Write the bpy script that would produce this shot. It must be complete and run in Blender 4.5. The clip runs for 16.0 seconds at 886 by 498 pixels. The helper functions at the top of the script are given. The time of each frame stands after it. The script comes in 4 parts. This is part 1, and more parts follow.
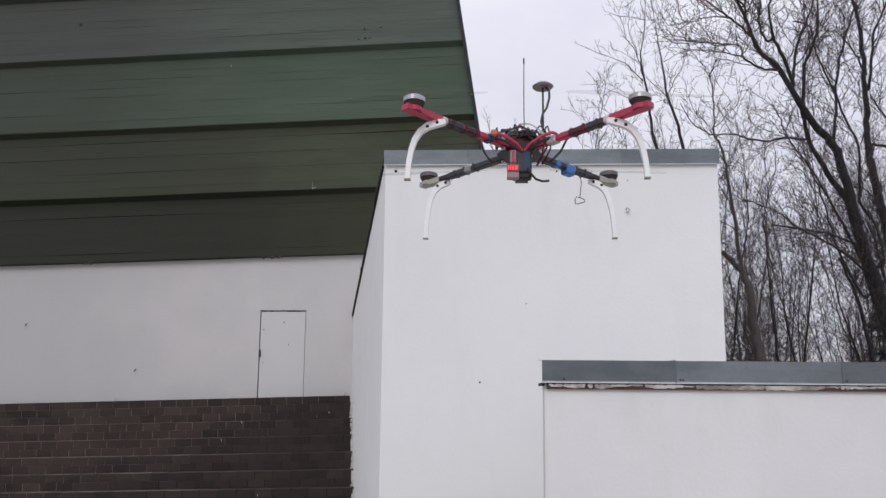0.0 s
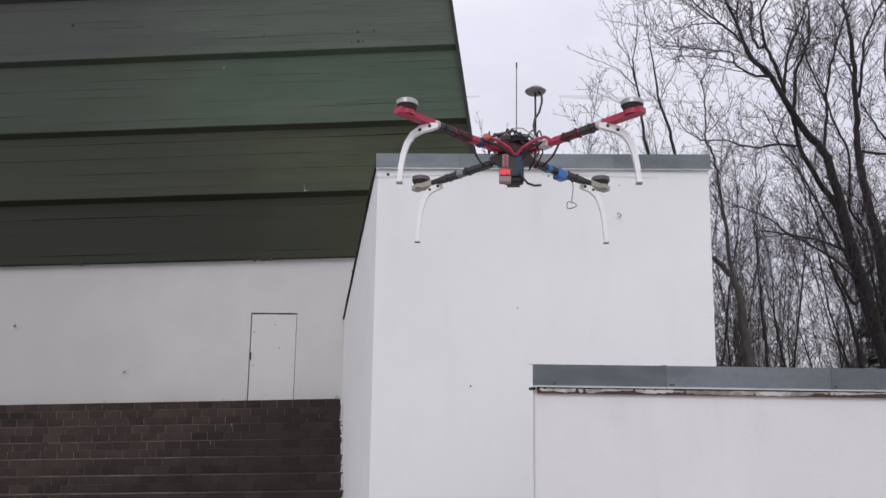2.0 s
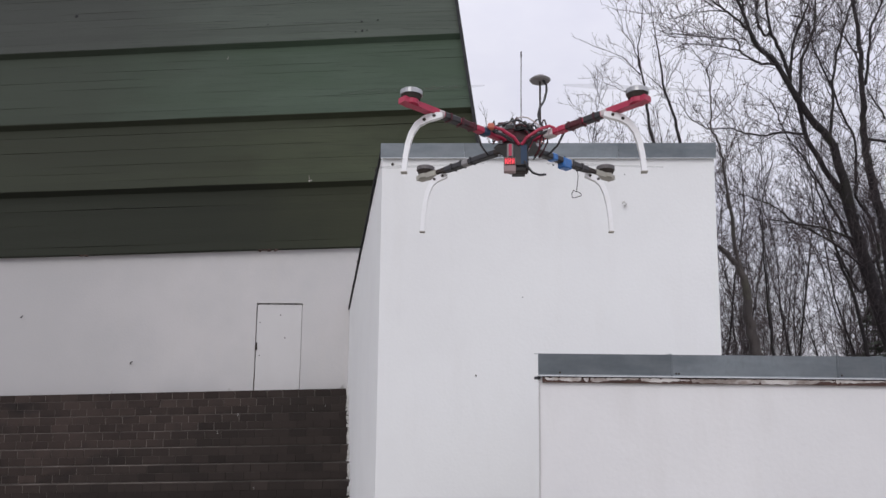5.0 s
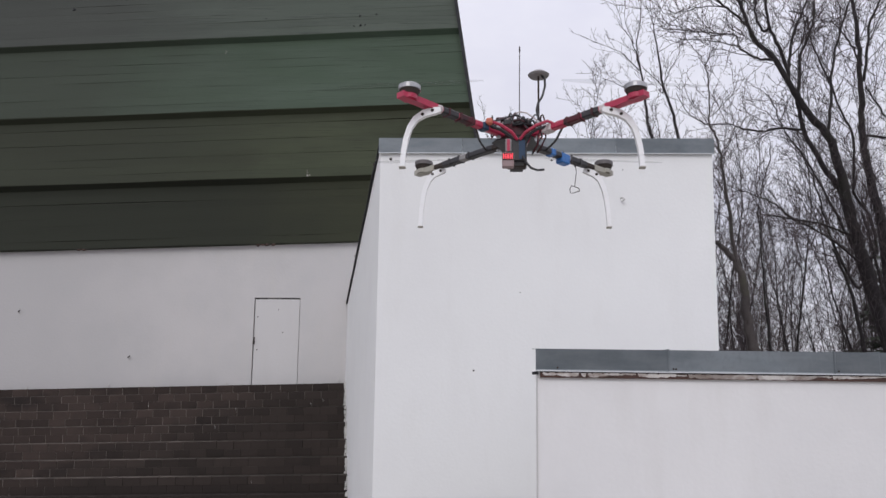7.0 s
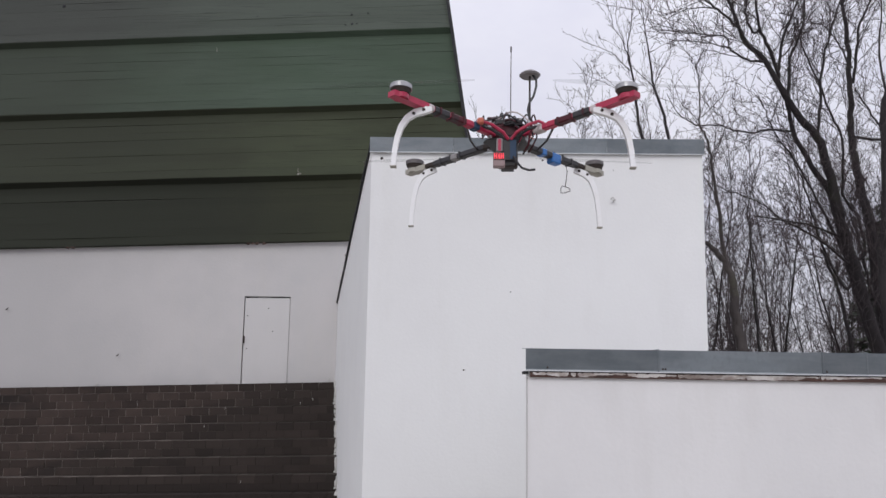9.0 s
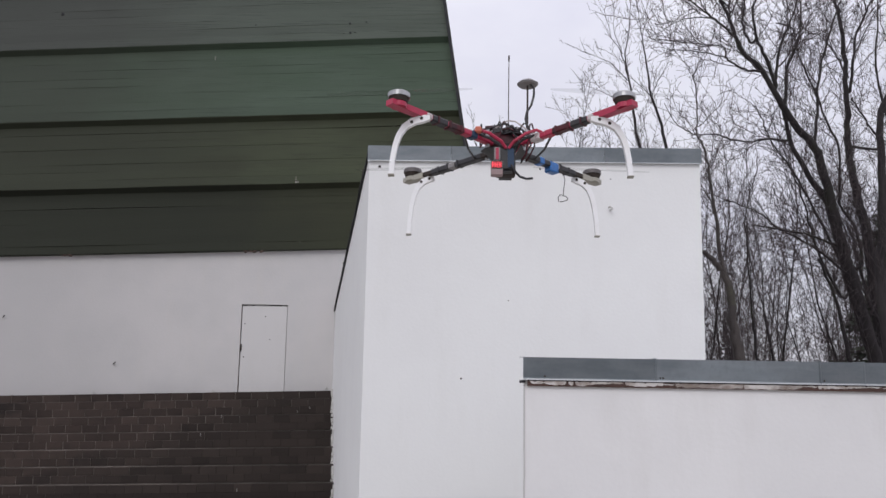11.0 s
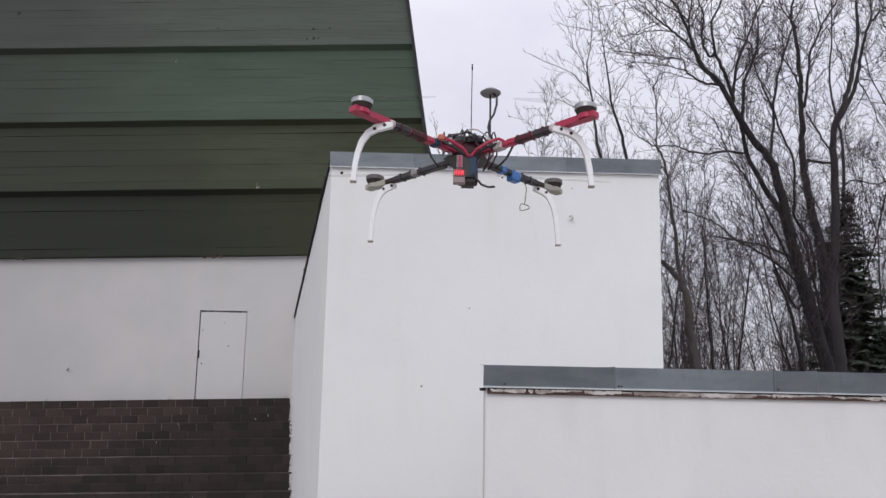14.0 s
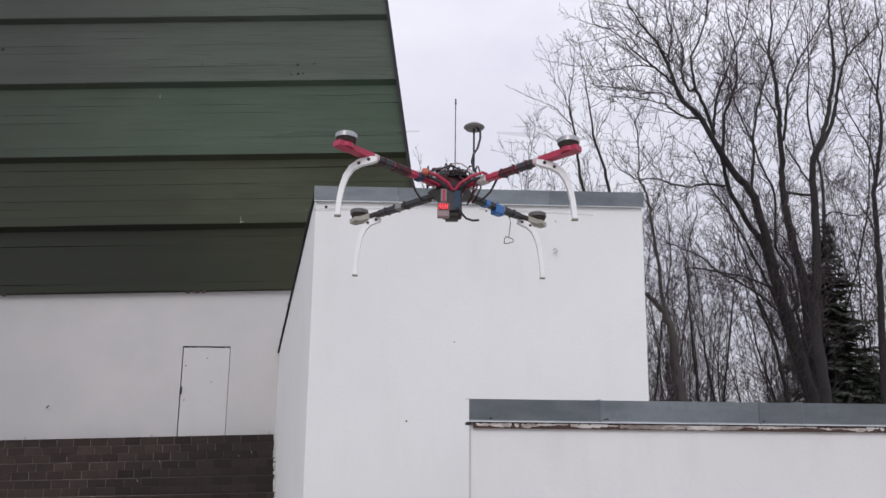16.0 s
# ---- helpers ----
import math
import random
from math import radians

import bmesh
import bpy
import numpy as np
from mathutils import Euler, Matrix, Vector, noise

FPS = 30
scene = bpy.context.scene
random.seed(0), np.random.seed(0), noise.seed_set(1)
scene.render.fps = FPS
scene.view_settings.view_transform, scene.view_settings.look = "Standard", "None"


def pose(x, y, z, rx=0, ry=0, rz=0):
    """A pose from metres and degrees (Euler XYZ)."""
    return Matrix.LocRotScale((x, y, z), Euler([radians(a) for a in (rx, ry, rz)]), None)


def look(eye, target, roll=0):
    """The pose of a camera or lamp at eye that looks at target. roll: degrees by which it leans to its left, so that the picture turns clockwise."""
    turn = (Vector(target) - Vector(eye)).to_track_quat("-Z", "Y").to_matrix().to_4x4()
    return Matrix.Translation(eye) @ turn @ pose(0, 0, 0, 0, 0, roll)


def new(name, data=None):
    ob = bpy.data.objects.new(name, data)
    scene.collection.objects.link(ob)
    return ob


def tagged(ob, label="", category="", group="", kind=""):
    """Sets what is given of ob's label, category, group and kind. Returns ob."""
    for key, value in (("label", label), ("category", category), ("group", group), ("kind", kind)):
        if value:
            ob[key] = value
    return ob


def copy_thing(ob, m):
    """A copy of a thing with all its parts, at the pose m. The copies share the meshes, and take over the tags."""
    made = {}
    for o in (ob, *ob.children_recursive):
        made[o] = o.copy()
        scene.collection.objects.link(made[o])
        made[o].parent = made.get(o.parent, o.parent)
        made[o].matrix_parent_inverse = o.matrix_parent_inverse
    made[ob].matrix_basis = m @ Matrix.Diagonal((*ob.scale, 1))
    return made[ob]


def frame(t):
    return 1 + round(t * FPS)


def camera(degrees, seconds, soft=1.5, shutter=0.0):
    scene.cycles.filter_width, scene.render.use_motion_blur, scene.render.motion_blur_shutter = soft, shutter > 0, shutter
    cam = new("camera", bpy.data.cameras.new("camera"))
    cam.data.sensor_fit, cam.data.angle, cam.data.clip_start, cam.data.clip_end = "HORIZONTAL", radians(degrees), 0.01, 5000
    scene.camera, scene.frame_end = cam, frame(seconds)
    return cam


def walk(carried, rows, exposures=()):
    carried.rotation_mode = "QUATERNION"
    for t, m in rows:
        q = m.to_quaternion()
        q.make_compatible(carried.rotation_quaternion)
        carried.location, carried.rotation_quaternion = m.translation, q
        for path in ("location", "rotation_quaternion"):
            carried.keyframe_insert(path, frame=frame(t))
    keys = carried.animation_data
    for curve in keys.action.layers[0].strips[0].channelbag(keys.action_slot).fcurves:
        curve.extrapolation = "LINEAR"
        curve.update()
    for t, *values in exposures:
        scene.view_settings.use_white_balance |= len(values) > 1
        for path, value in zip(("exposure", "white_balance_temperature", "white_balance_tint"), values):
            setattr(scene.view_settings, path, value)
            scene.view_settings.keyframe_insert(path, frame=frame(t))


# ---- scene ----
cam = camera(55.0, 16.0, soft=1.5)
# seconds, tilt, lean, turn
ROWS = [
    (0.0, 99.30, -0.50, 0.00), (0.5, 99.40, -0.78, 0.00), (1.0, 99.59, -0.93, -0.20),
    (1.5, 99.60, -0.95, -0.57), (2.0, 99.55, -0.80, -0.62), (2.5, 99.42, -0.73, -0.54),
    (3.0, 99.33, -0.92, -0.75), (3.5, 99.32, -0.91, -0.74), (4.0, 99.23, -0.78, -0.55),
    (6.5, 98.45, -0.63, -0.14), (7.0, 98.52, -0.75, -0.41), (7.5, 98.48, -0.67, -0.62),
    (8.0, 98.36, -0.75, -0.68), (8.5, 98.31, -0.89, -0.86), (9.0, 98.49, -0.91, -1.07),
    (11.5, 99.12, -1.09, -1.38), (12.0, 99.23, -1.16, -1.87), (12.5, 99.43, -1.06, -2.01),
    (13.0, 99.41, -1.07, -2.09), (13.5, 99.44, -1.20, -2.86), (14.0, 99.61, -1.16, -3.89),
    (14.5, 100.03, -1.05, -4.71), (15.0, 100.46, -0.76, -4.94), (15.5, 101.23, -0.64, -4.98),
    (16.0, 101.88, -0.65, -4.85),
]
walk(cam, [(t, pose(0, 0, 1.65, a, b, c)) for t, a, b, c in ROWS])

# ---- light ----
world = bpy.data.worlds.new("overcast")
scene.world = world
world.use_nodes = True
wn, wl = world.node_tree.nodes, world.node_tree.links
bg = wn["Background"]
sky = wn.new("ShaderNodeTexSky")
sky.sky_type, sky.sun_disc = "NISHITA", False
sky.sun_elevation, sky.sun_rotation = radians(42), radians(196)
coords = wn.new("ShaderNodeTexCoord")
split = wn.new("ShaderNodeSeparateXYZ")
wl.new(coords.outputs["Generated"], split.inputs[0])
# an overcast dome: brighter overhead than at the horizon
dome = wn.new("ShaderNodeMapRange")
dome.inputs["From Min"].default_value, dome.inputs["From Max"].default_value = 0.0, 1.0
dome.inputs["To Min"].default_value, dome.inputs["To Max"].default_value = 6.4, 14.0
wl.new(split.outputs["Z"], dome.inputs["Value"])
stretch = wn.new("ShaderNodeMapping")
stretch.inputs["Scale"].default_value = (1.0, 1.0, 2.2)
wl.new(coords.outputs["Generated"], stretch.inputs["Vector"])
puffs = wn.new("ShaderNodeTexNoise")
puffs.inputs["Scale"].default_value, puffs.inputs["Detail"].default_value, puffs.inputs["Roughness"].default_value = 4.5, 6, 0.5
wl.new(stretch.outputs["Vector"], puffs.inputs["Vector"])
ramp = wn.new("ShaderNodeValToRGB")
ramp.color_ramp.elements[0].position, ramp.color_ramp.elements[0].color = 0.32, (0.825, 0.82, 0.96, 1)
ramp.color_ramp.elements[1].position, ramp.color_ramp.elements[1].color = 0.66, (0.99, 0.982, 1.08, 1)
wl.new(puffs.outputs["Fac"], ramp.inputs["Fac"])
cloud = wn.new("ShaderNodeVectorMath")
cloud.operation = "SCALE"
wl.new(ramp.outputs["Color"], cloud.inputs[0])
wl.new(dome.outputs["Result"], cloud.inputs["Scale"])
blend = wn.new("ShaderNodeMix")
blend.data_type = "RGBA"
blend.inputs["Factor"].default_value = 0.93
wl.new(sky.outputs["Color"], blend.inputs["A"])
wl.new(cloud.outputs[0], blend.inputs["B"])
wl.new(blend.outputs["Result"], bg.inputs["Color"])
bg.inputs["Strength"].default_value = 0.10

sun_data = bpy.data.lights.new("sun", "SUN")
sun_data.energy, sun_data.angle, sun_data.color = 0.8, radians(25), (1.0, 0.98, 0.95)
sun = new("sun", sun_data)
sun.matrix_world = look((-4, -12, 18), (1, 6, 1))


# ---- materials ----
def material(name, base, rough=0.8, metal=0.0, spots=(), grain=None, bump=0.0, bump_scale=60.0, spec=0.3, gradient=None):
    """The last argument, (direction, from, to, colour, amount), blends unevenly into colour that way; base colour;
    spots: (scale, stretch xyz, from, to, colour, amount) noise layers mixed over it; grain: per-piece random value
    spread.
    """
    m = bpy.data.materials.new(name)
    m.use_nodes = True
    n, l = m.node_tree.nodes, m.node_tree.links
    bsdf = n["Principled BSDF"]
    bsdf.inputs["Roughness"].default_value = rough
    bsdf.inputs["Metallic"].default_value = metal
    bsdf.inputs["Specular IOR Level"].default_value = spec
    geo = n.new("ShaderNodeNewGeometry")
    where = geo.outputs["Position"]
    rgb = n.new("ShaderNodeRGB")
    rgb.outputs[0].default_value = (*base, 1)
    out = rgb.outputs[0]
    for scale, stretch_by, lo, hi, colour, amount in spots:
        mp = n.new("ShaderNodeMapping")
        mp.inputs["Scale"].default_value = stretch_by
        l.new(where, mp.inputs["Vector"])
        tex = n.new("ShaderNodeTexNoise")
        tex.inputs["Scale"].default_value, tex.inputs["Detail"].default_value, tex.inputs["Roughness"].default_value = scale, 7, 0.6
        l.new(mp.outputs["Vector"], tex.inputs["Vector"])
        rng = n.new("ShaderNodeMapRange")
        rng.inputs["From Min"].default_value, rng.inputs["From Max"].default_value = lo, hi
        rng.inputs["To Max"].default_value = amount
        l.new(tex.outputs["Fac"], rng.inputs["Value"])
        mix = n.new("ShaderNodeMix")
        mix.data_type = "RGBA"
        l.new(rng.outputs["Result"], mix.inputs["Factor"])
        l.new(out, mix.inputs["A"])
        mix.inputs["B"].default_value = (*colour, 1)
        out = mix.outputs["Result"]
    if gradient:
        direction, lo, hi, colour, amount = gradient
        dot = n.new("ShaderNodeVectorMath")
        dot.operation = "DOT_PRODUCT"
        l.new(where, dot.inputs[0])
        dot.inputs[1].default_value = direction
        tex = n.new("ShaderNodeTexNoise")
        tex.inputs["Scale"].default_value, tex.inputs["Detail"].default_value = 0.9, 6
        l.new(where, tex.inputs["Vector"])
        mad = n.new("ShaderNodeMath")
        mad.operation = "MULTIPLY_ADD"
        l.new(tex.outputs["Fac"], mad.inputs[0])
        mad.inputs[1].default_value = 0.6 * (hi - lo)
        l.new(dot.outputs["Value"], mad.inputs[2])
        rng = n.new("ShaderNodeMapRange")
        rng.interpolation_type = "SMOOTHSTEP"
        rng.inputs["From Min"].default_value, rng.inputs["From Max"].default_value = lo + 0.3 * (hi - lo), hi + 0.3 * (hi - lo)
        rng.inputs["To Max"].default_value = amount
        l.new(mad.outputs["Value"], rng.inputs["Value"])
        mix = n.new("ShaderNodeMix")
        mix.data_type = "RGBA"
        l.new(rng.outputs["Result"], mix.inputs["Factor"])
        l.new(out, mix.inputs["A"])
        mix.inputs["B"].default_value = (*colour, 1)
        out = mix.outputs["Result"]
    if grain:
        info = n.new("ShaderNodeObjectInfo")
        rng = n.new("ShaderNodeMapRange")
        rng.inputs["To Min"].default_value, rng.inputs["To Max"].default_value = 1 - grain, 1 + grain
        l.new(info.outputs["Random"], rng.inputs["Value"])
        mul = n.new("ShaderNodeVectorMath")
        mul.operation = "SCALE"
        l.new(out, mul.inputs[0])
        l.new(rng.outputs["Result"], mul.inputs["Scale"])
        out = mul.outputs[0]
    l.new(out, bsdf.inputs["Base Color"])
    if bump:
        tex = n.new("ShaderNodeTexNoise")
        tex.inputs["Scale"].default_value, tex.inputs["Detail"].default_value = bump_scale, 5
        l.new(where, tex.inputs["Vector"])
        b = n.new("ShaderNodeBump")
        b.inputs["Strength"].default_value, b.inputs["Distance"].default_value = bump, 0.02
        l.new(tex.outputs["Fac"], b.inputs["Height"])
        l.new(b.outputs["Normal"], bsdf.inputs["Normal"])
    return m


ONE = (1, 1, 1)
STUCCO = material("white_stucco", (0.785, 0.79, 0.785), 0.9, spots=[
    (0.8, ONE, 0.40, 0.75, (0.73, 0.73, 0.73), 0.6), (1.6, (2, 2, 0.5), 0.52, 0.8, (0.66, 0.65, 0.63), 0.25),
    (60, ONE, 0.66, 0.72, (0.45, 0.43, 0.40), 0.10)], bump=0.08, bump_scale=30)
STUCCO_LOW = material("dusty_white_stucco", (0.765, 0.757, 0.757), 0.9, spots=[
    (0.8, ONE, 0.40, 0.75, (0.65, 0.645, 0.65), 0.6), (1.6, (2, 2, 0.4), 0.50, 0.8, (0.62, 0.60, 0.58), 0.35),
    (60, ONE, 0.66, 0.72, (0.45, 0.43, 0.40), 0.12)], bump=0.08, bump_scale=30)
# greyer than the block's stucco, and darker towards the left
STUCCO_GREY = material("grey_white_stucco", (0.555, 0.537, 0.532), 0.9, spots=[
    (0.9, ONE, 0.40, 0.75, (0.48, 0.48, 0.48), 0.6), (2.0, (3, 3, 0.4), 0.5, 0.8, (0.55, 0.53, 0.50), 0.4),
    (50, ONE, 0.66, 0.72, (0.4, 0.38, 0.35), 0.2)], bump=0.12, bump_scale=25, gradient=((-1, 0, 0), 2.5, 8.0, (0.42, 0.41, 0.41), 0.75))
# all four board colours get darker towards the left end
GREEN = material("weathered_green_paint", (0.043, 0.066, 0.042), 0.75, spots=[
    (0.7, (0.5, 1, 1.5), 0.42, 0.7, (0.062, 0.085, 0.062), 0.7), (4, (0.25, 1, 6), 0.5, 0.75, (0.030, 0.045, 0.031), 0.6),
    (4, (0.22, 1, 10), 0.62, 0.67, (0.018, 0.025, 0.018), 0.7)], grain=0.06, bump=0.2, bump_scale=30, gradient=((-1, 0, 0), 2.5, 8.5, (0.030, 0.036, 0.025), 0.85))
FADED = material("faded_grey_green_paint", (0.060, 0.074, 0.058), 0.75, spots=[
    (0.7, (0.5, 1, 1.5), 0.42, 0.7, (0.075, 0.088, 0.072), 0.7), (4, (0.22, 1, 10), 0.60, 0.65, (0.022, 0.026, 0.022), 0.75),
    (3, (0.25, 1, 6), 0.5, 0.75, (0.035, 0.046, 0.035), 0.6)], grain=0.06, bump=0.2, bump_scale=30, gradient=((-1, 0, 0), 2.5, 8.5, (0.036, 0.038, 0.033), 0.8))
OLIVE = material("olive_paint", (0.039, 0.047, 0.026), 0.8, spots=[
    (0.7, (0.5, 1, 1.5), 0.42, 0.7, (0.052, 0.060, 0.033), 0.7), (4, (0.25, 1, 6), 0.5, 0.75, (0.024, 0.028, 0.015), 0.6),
    (4, (0.22, 1, 10), 0.63, 0.68, (0.014, 0.018, 0.010), 0.7), (0.5, (0.4, 1, 1.2), 0.48, 0.62, (0.027, 0.030, 0.015), 0.8)], grain=0.06, bump=0.2, bump_scale=30, gradient=((-1, 0, 0), 1.5, 6.5, (0.024, 0.027, 0.017), 0.8))
# darkest olive, for the lowest band and the soffits next to it
DARK_OLIVE = material("dark_olive_board", (0.028, 0.031, 0.016), 0.85, spots=[
    (0.7, (0.5, 1, 1.5), 0.42, 0.7, (0.038, 0.040, 0.020), 0.7), (3, (0.25, 1, 5), 0.5, 0.75, (0.016, 0.018, 0.008), 0.6)], grain=0.06, bump=0.2, bump_scale=30, gradient=((-1, 0, 0), 0.5, 4.5, (0.015, 0.017, 0.011), 0.9))
ZINC = material("galvanised_sheet", (0.178, 0.195, 0.208), 0.45, 0.6, spots=[
    (3, (1, 1, 4), 0.4, 0.7, (0.12, 0.14, 0.155), 0.8), (0.9, (1, 1, 2), 0.45, 0.65, (0.25, 0.28, 0.30), 0.6), (30, (1, 1, 0.6), 0.5, 0.7, (0.14, 0.16, 0.17), 0.4)], grain=0.14, bump=0.06, bump_scale=9)
# paler than the sheets: the highlight along the hem is painted in
HEM = material("zinc_with_painted_glint", (0.45, 0.46, 0.47), 0.5, 0.2, spots=[(6, (1, 1, 3), 0.5, 0.68, (0.25, 0.26, 0.27), 0.7)])
RUST = material("rusty_brown_board", (0.085, 0.05, 0.042), 0.85, spots=[(8, (1, 1, 4), 0.45, 0.7, (0.05, 0.035, 0.03), 0.8)], bump=0.3)
PEEL = material("peeling_white_paint", (0.60, 0.57, 0.55), 0.8, spots=[(9, (1, 1, 2), 0.46, 0.62, (0.30, 0.24, 0.21), 0.75), (2.2, ONE, 0.52, 0.62, (0.16, 0.12, 0.10), 0.7)], bump=0.2)
FELT = material("black_roofing_felt", (0.02, 0.02, 0.022), 0.8, spots=[(6, ONE, 0.5, 0.7, (0.05, 0.05, 0.05), 0.6)], bump=0.4)
# block faces get darker towards the right and the bottom
TILE = material("brown_concrete_block", (0.047, 0.033, 0.028), 0.85, spots=[
    (5, ONE, 0.45, 0.75, (0.029, 0.022, 0.019), 0.7), (1.3, (0.7, 1, 1.6), 0.55, 0.68, (0.018, 0.014, 0.013), 0.8), (30, ONE, 0.6, 0.75, (0.085, 0.07, 0.06), 0.3)],
    grain=0.26, bump=0.35, bump_scale=50, gradient=((1, 0, -2.2), -7.4, -5.0, (0.027, 0.021, 0.018), 0.75))
# paler than the block faces: sky light on the ledges, put into the colour
TILE_TOP_LIT = material("sky_lit_block_top", (0.115, 0.098, 0.085), 0.85, spots=[(4, ONE, 0.42, 0.62, (0.05, 0.04, 0.032), 0.8)], grain=0.25,
                     gradient=((1, 0, -0.8), -5.2, -3.0, (0.032, 0.027, 0.022), 0.8))
DOOR = material("dull_white_door_paint", (0.565, 0.552, 0.548), 0.7, spots=[(1.5, (1, 1, 0.5), 0.45, 0.7, (0.52, 0.51, 0.50), 0.6), (30, ONE, 0.68, 0.74, (0.3, 0.28, 0.25), 0.5)], bump=0.15, bump_scale=25)
FRAME = material("dirty_door_frame", (0.13, 0.12, 0.115), 0.9, spots=[(5, ONE, 0.40, 0.52, (0.46, 0.45, 0.44), 0.95)])
DARK = material("rusted_dark_iron", (0.05, 0.04, 0.035), 0.7, 0.3)
# joints lose their pale colour towards the right and the bottom
JOINT = material("pale_dusty_joint", (0.25, 0.22, 0.20), 0.95, spots=[(5, ONE, 0.5, 0.68, (0.06, 0.05, 0.042), 0.85)],
                 gradient=((1, 0, -2.6), -6.7, -4.7, (0.026, 0.021, 0.018), 0.96))
MORTAR = material("crumbling_pale_mortar", (0.55, 0.54, 0.52), 0.95, spots=[(12, ONE, 0.45, 0.7, (0.3, 0.29, 0.27), 0.7)], bump=0.5)
BARK = material("grey_brown_bark", (0.050, 0.043, 0.042), 0.9, spots=[
    (3, (1, 1, 0.4), 0.45, 0.7, (0.088, 0.076, 0.070), 0.7), (12, (1, 1, 0.3), 0.5, 0.7, (0.022, 0.018, 0.016), 0.7), (1.2, ONE, 0.55, 0.7, (0.075, 0.08, 0.045), 0.5)], bump=0.6, bump_scale=25)
DARK_BARK = material("dark_bark", (0.028, 0.024, 0.026), 0.9, spots=[
    (3, (1, 1, 0.4), 0.45, 0.7, (0.046, 0.040, 0.040), 0.7), (12, (1, 1, 0.3), 0.5, 0.7, (0.016, 0.014, 0.013), 0.7), (1.2, ONE, 0.55, 0.7, (0.050, 0.054, 0.034), 0.5)], bump=0.6, bump_scale=25)
TWIG = material("dark_twig", (0.060, 0.051, 0.056), 0.9, spots=[(0.5, ONE, 0.4, 0.7, (0.095, 0.070, 0.068), 0.6)])
NEEDLE = material("dark_spruce_needles", (0.050, 0.060, 0.045), 0.8, spots=[(2, ONE, 0.4, 0.7, (0.075, 0.082, 0.060), 0.8)])
# unseen ground, pale so that it throws light up onto undersides
GROUND = material("pale_bounce_ground", (0.30, 0.285, 0.26), 0.95, spots=[
    (0.4, ONE, 0.45, 0.7, (0.20, 0.18, 0.13), 0.6), (25, ONE, 0.4, 0.7, (0.38, 0.36, 0.33), 0.6)], bump=0.8, bump_scale=20)


# ---- building blocks ----
def part(name, bm, mat, parent=None, label="", smooth=False):
    me = bpy.data.meshes.new(name)
    bm.normal_update()
    bm.to_mesh(me)
    bm.free()
    me.materials.append(mat)
    if smooth:
        me.polygons.foreach_set("use_smooth", [True] * len(me.polygons))
    ob = new(name, me)
    ob.parent = parent
    if label:
        tagged(ob, label)
    return ob


def thing(name, m, label, category, group="", kind=""):
    ob = new(name)
    ob.matrix_basis = m
    return tagged(ob, label, category, group, kind)


def prism(bm, low, high):
    """A solid between two polygons with as many corners, counted anticlockwise from above."""
    a = [bm.verts.new(p) for p in low]
    b = [bm.verts.new(p) for p in high]
    n = len(a)
    bm.faces.new(a[::-1])
    bm.faces.new(b)
    for i in range(n):
        bm.faces.new((a[i], a[(i + 1) % n], b[(i + 1) % n], b[i]))
    return bm


def box(bm, x0, x1, y0, y1, z0, z1, m=None):
    m = m or Matrix()
    low = [m @ Vector(p) for p in ((x0, y0, z0), (x1, y0, z0), (x1, y1, z0), (x0, y1, z0))]
    high = [m @ Vector(p) for p in ((x0, y0, z1), (x1, y0, z1), (x1, y1, z1), (x0, y1, z1))]
    return prism(bm, low, high)


def soften(bm, width, segments=1):
    bmesh.ops.bevel(bm, geom=list(bm.edges), offset=width, segments=segments, affect="EDGES", clamp_overlap=True)
    return bm


def tube(bm, points, radii, sides=6):
    """A round bar along points; radii one for all or one each."""
    pts = [Vector(p) for p in points]
    if not hasattr(radii, "__len__"):
        radii = [radii] * len(pts)
    rings = []
    for i, p in enumerate(pts):
        way = (pts[min(i + 1, len(pts) - 1)] - pts[max(i - 1, 0)]).normalized()
        side = way.cross(Vector((0.31, 0.95, 0.11))).normalized()
        up = way.cross(side)
        rings.append([bm.verts.new(p + radii[i] * (math.cos(a) * side + math.sin(a) * up))
                      for a in (2 * math.pi * k / sides for k in range(sides))])
    for r, s in zip(rings, rings[1:]):
        for k in range(sides):
            bm.faces.new((r[k], r[(k + 1) % sides], s[(k + 1) % sides], s[k]))
    bm.faces.new(rings[0][::-1])
    bm.faces.new(rings[-1])
    return bm


def disc(bm, m, r0, r1, z0, z1, sides=20):
    low = [m @ Vector((r0 * math.cos(a), r0 * math.sin(a), z0)) for a in (2 * math.pi * k / sides for k in range(sides))]
    high = [m @ Vector((r1 * math.cos(a), r1 * math.sin(a), z1)) for a in (2 * math.pi * k / sides for k in range(sides))]
    return prism(bm, low, high)


# ---- ground ----
def ground_height(x, y):
    d = min(max((y - 2.0) / 7.0, 0.0), 1.0)
    return -1.3 * d * d * (3 - 2 * d) + 0.03 * noise.noise((x * 0.4, y * 0.4, 0))


# out of view throughout; slope and pale surface are made up
bm = bmesh.new()
cuts = [-900, -300, -100] + [-40 + 2 * i for i in range(41)] + [100, 300, 900]
grid = [[bm.verts.new((x, y, ground_height(x, y))) for x in cuts] for y in cuts]
for r, s in zip(grid, grid[1:]):
    for i in range(len(cuts) - 1):
        bm.faces.new((r[i], r[i + 1], s[i + 1], s[i]))
tagged(part("ground", bm, GROUND, smooth=True), "unseen ground sloping down to the buildings, pale to bounce light up", "ground", kind="structure")

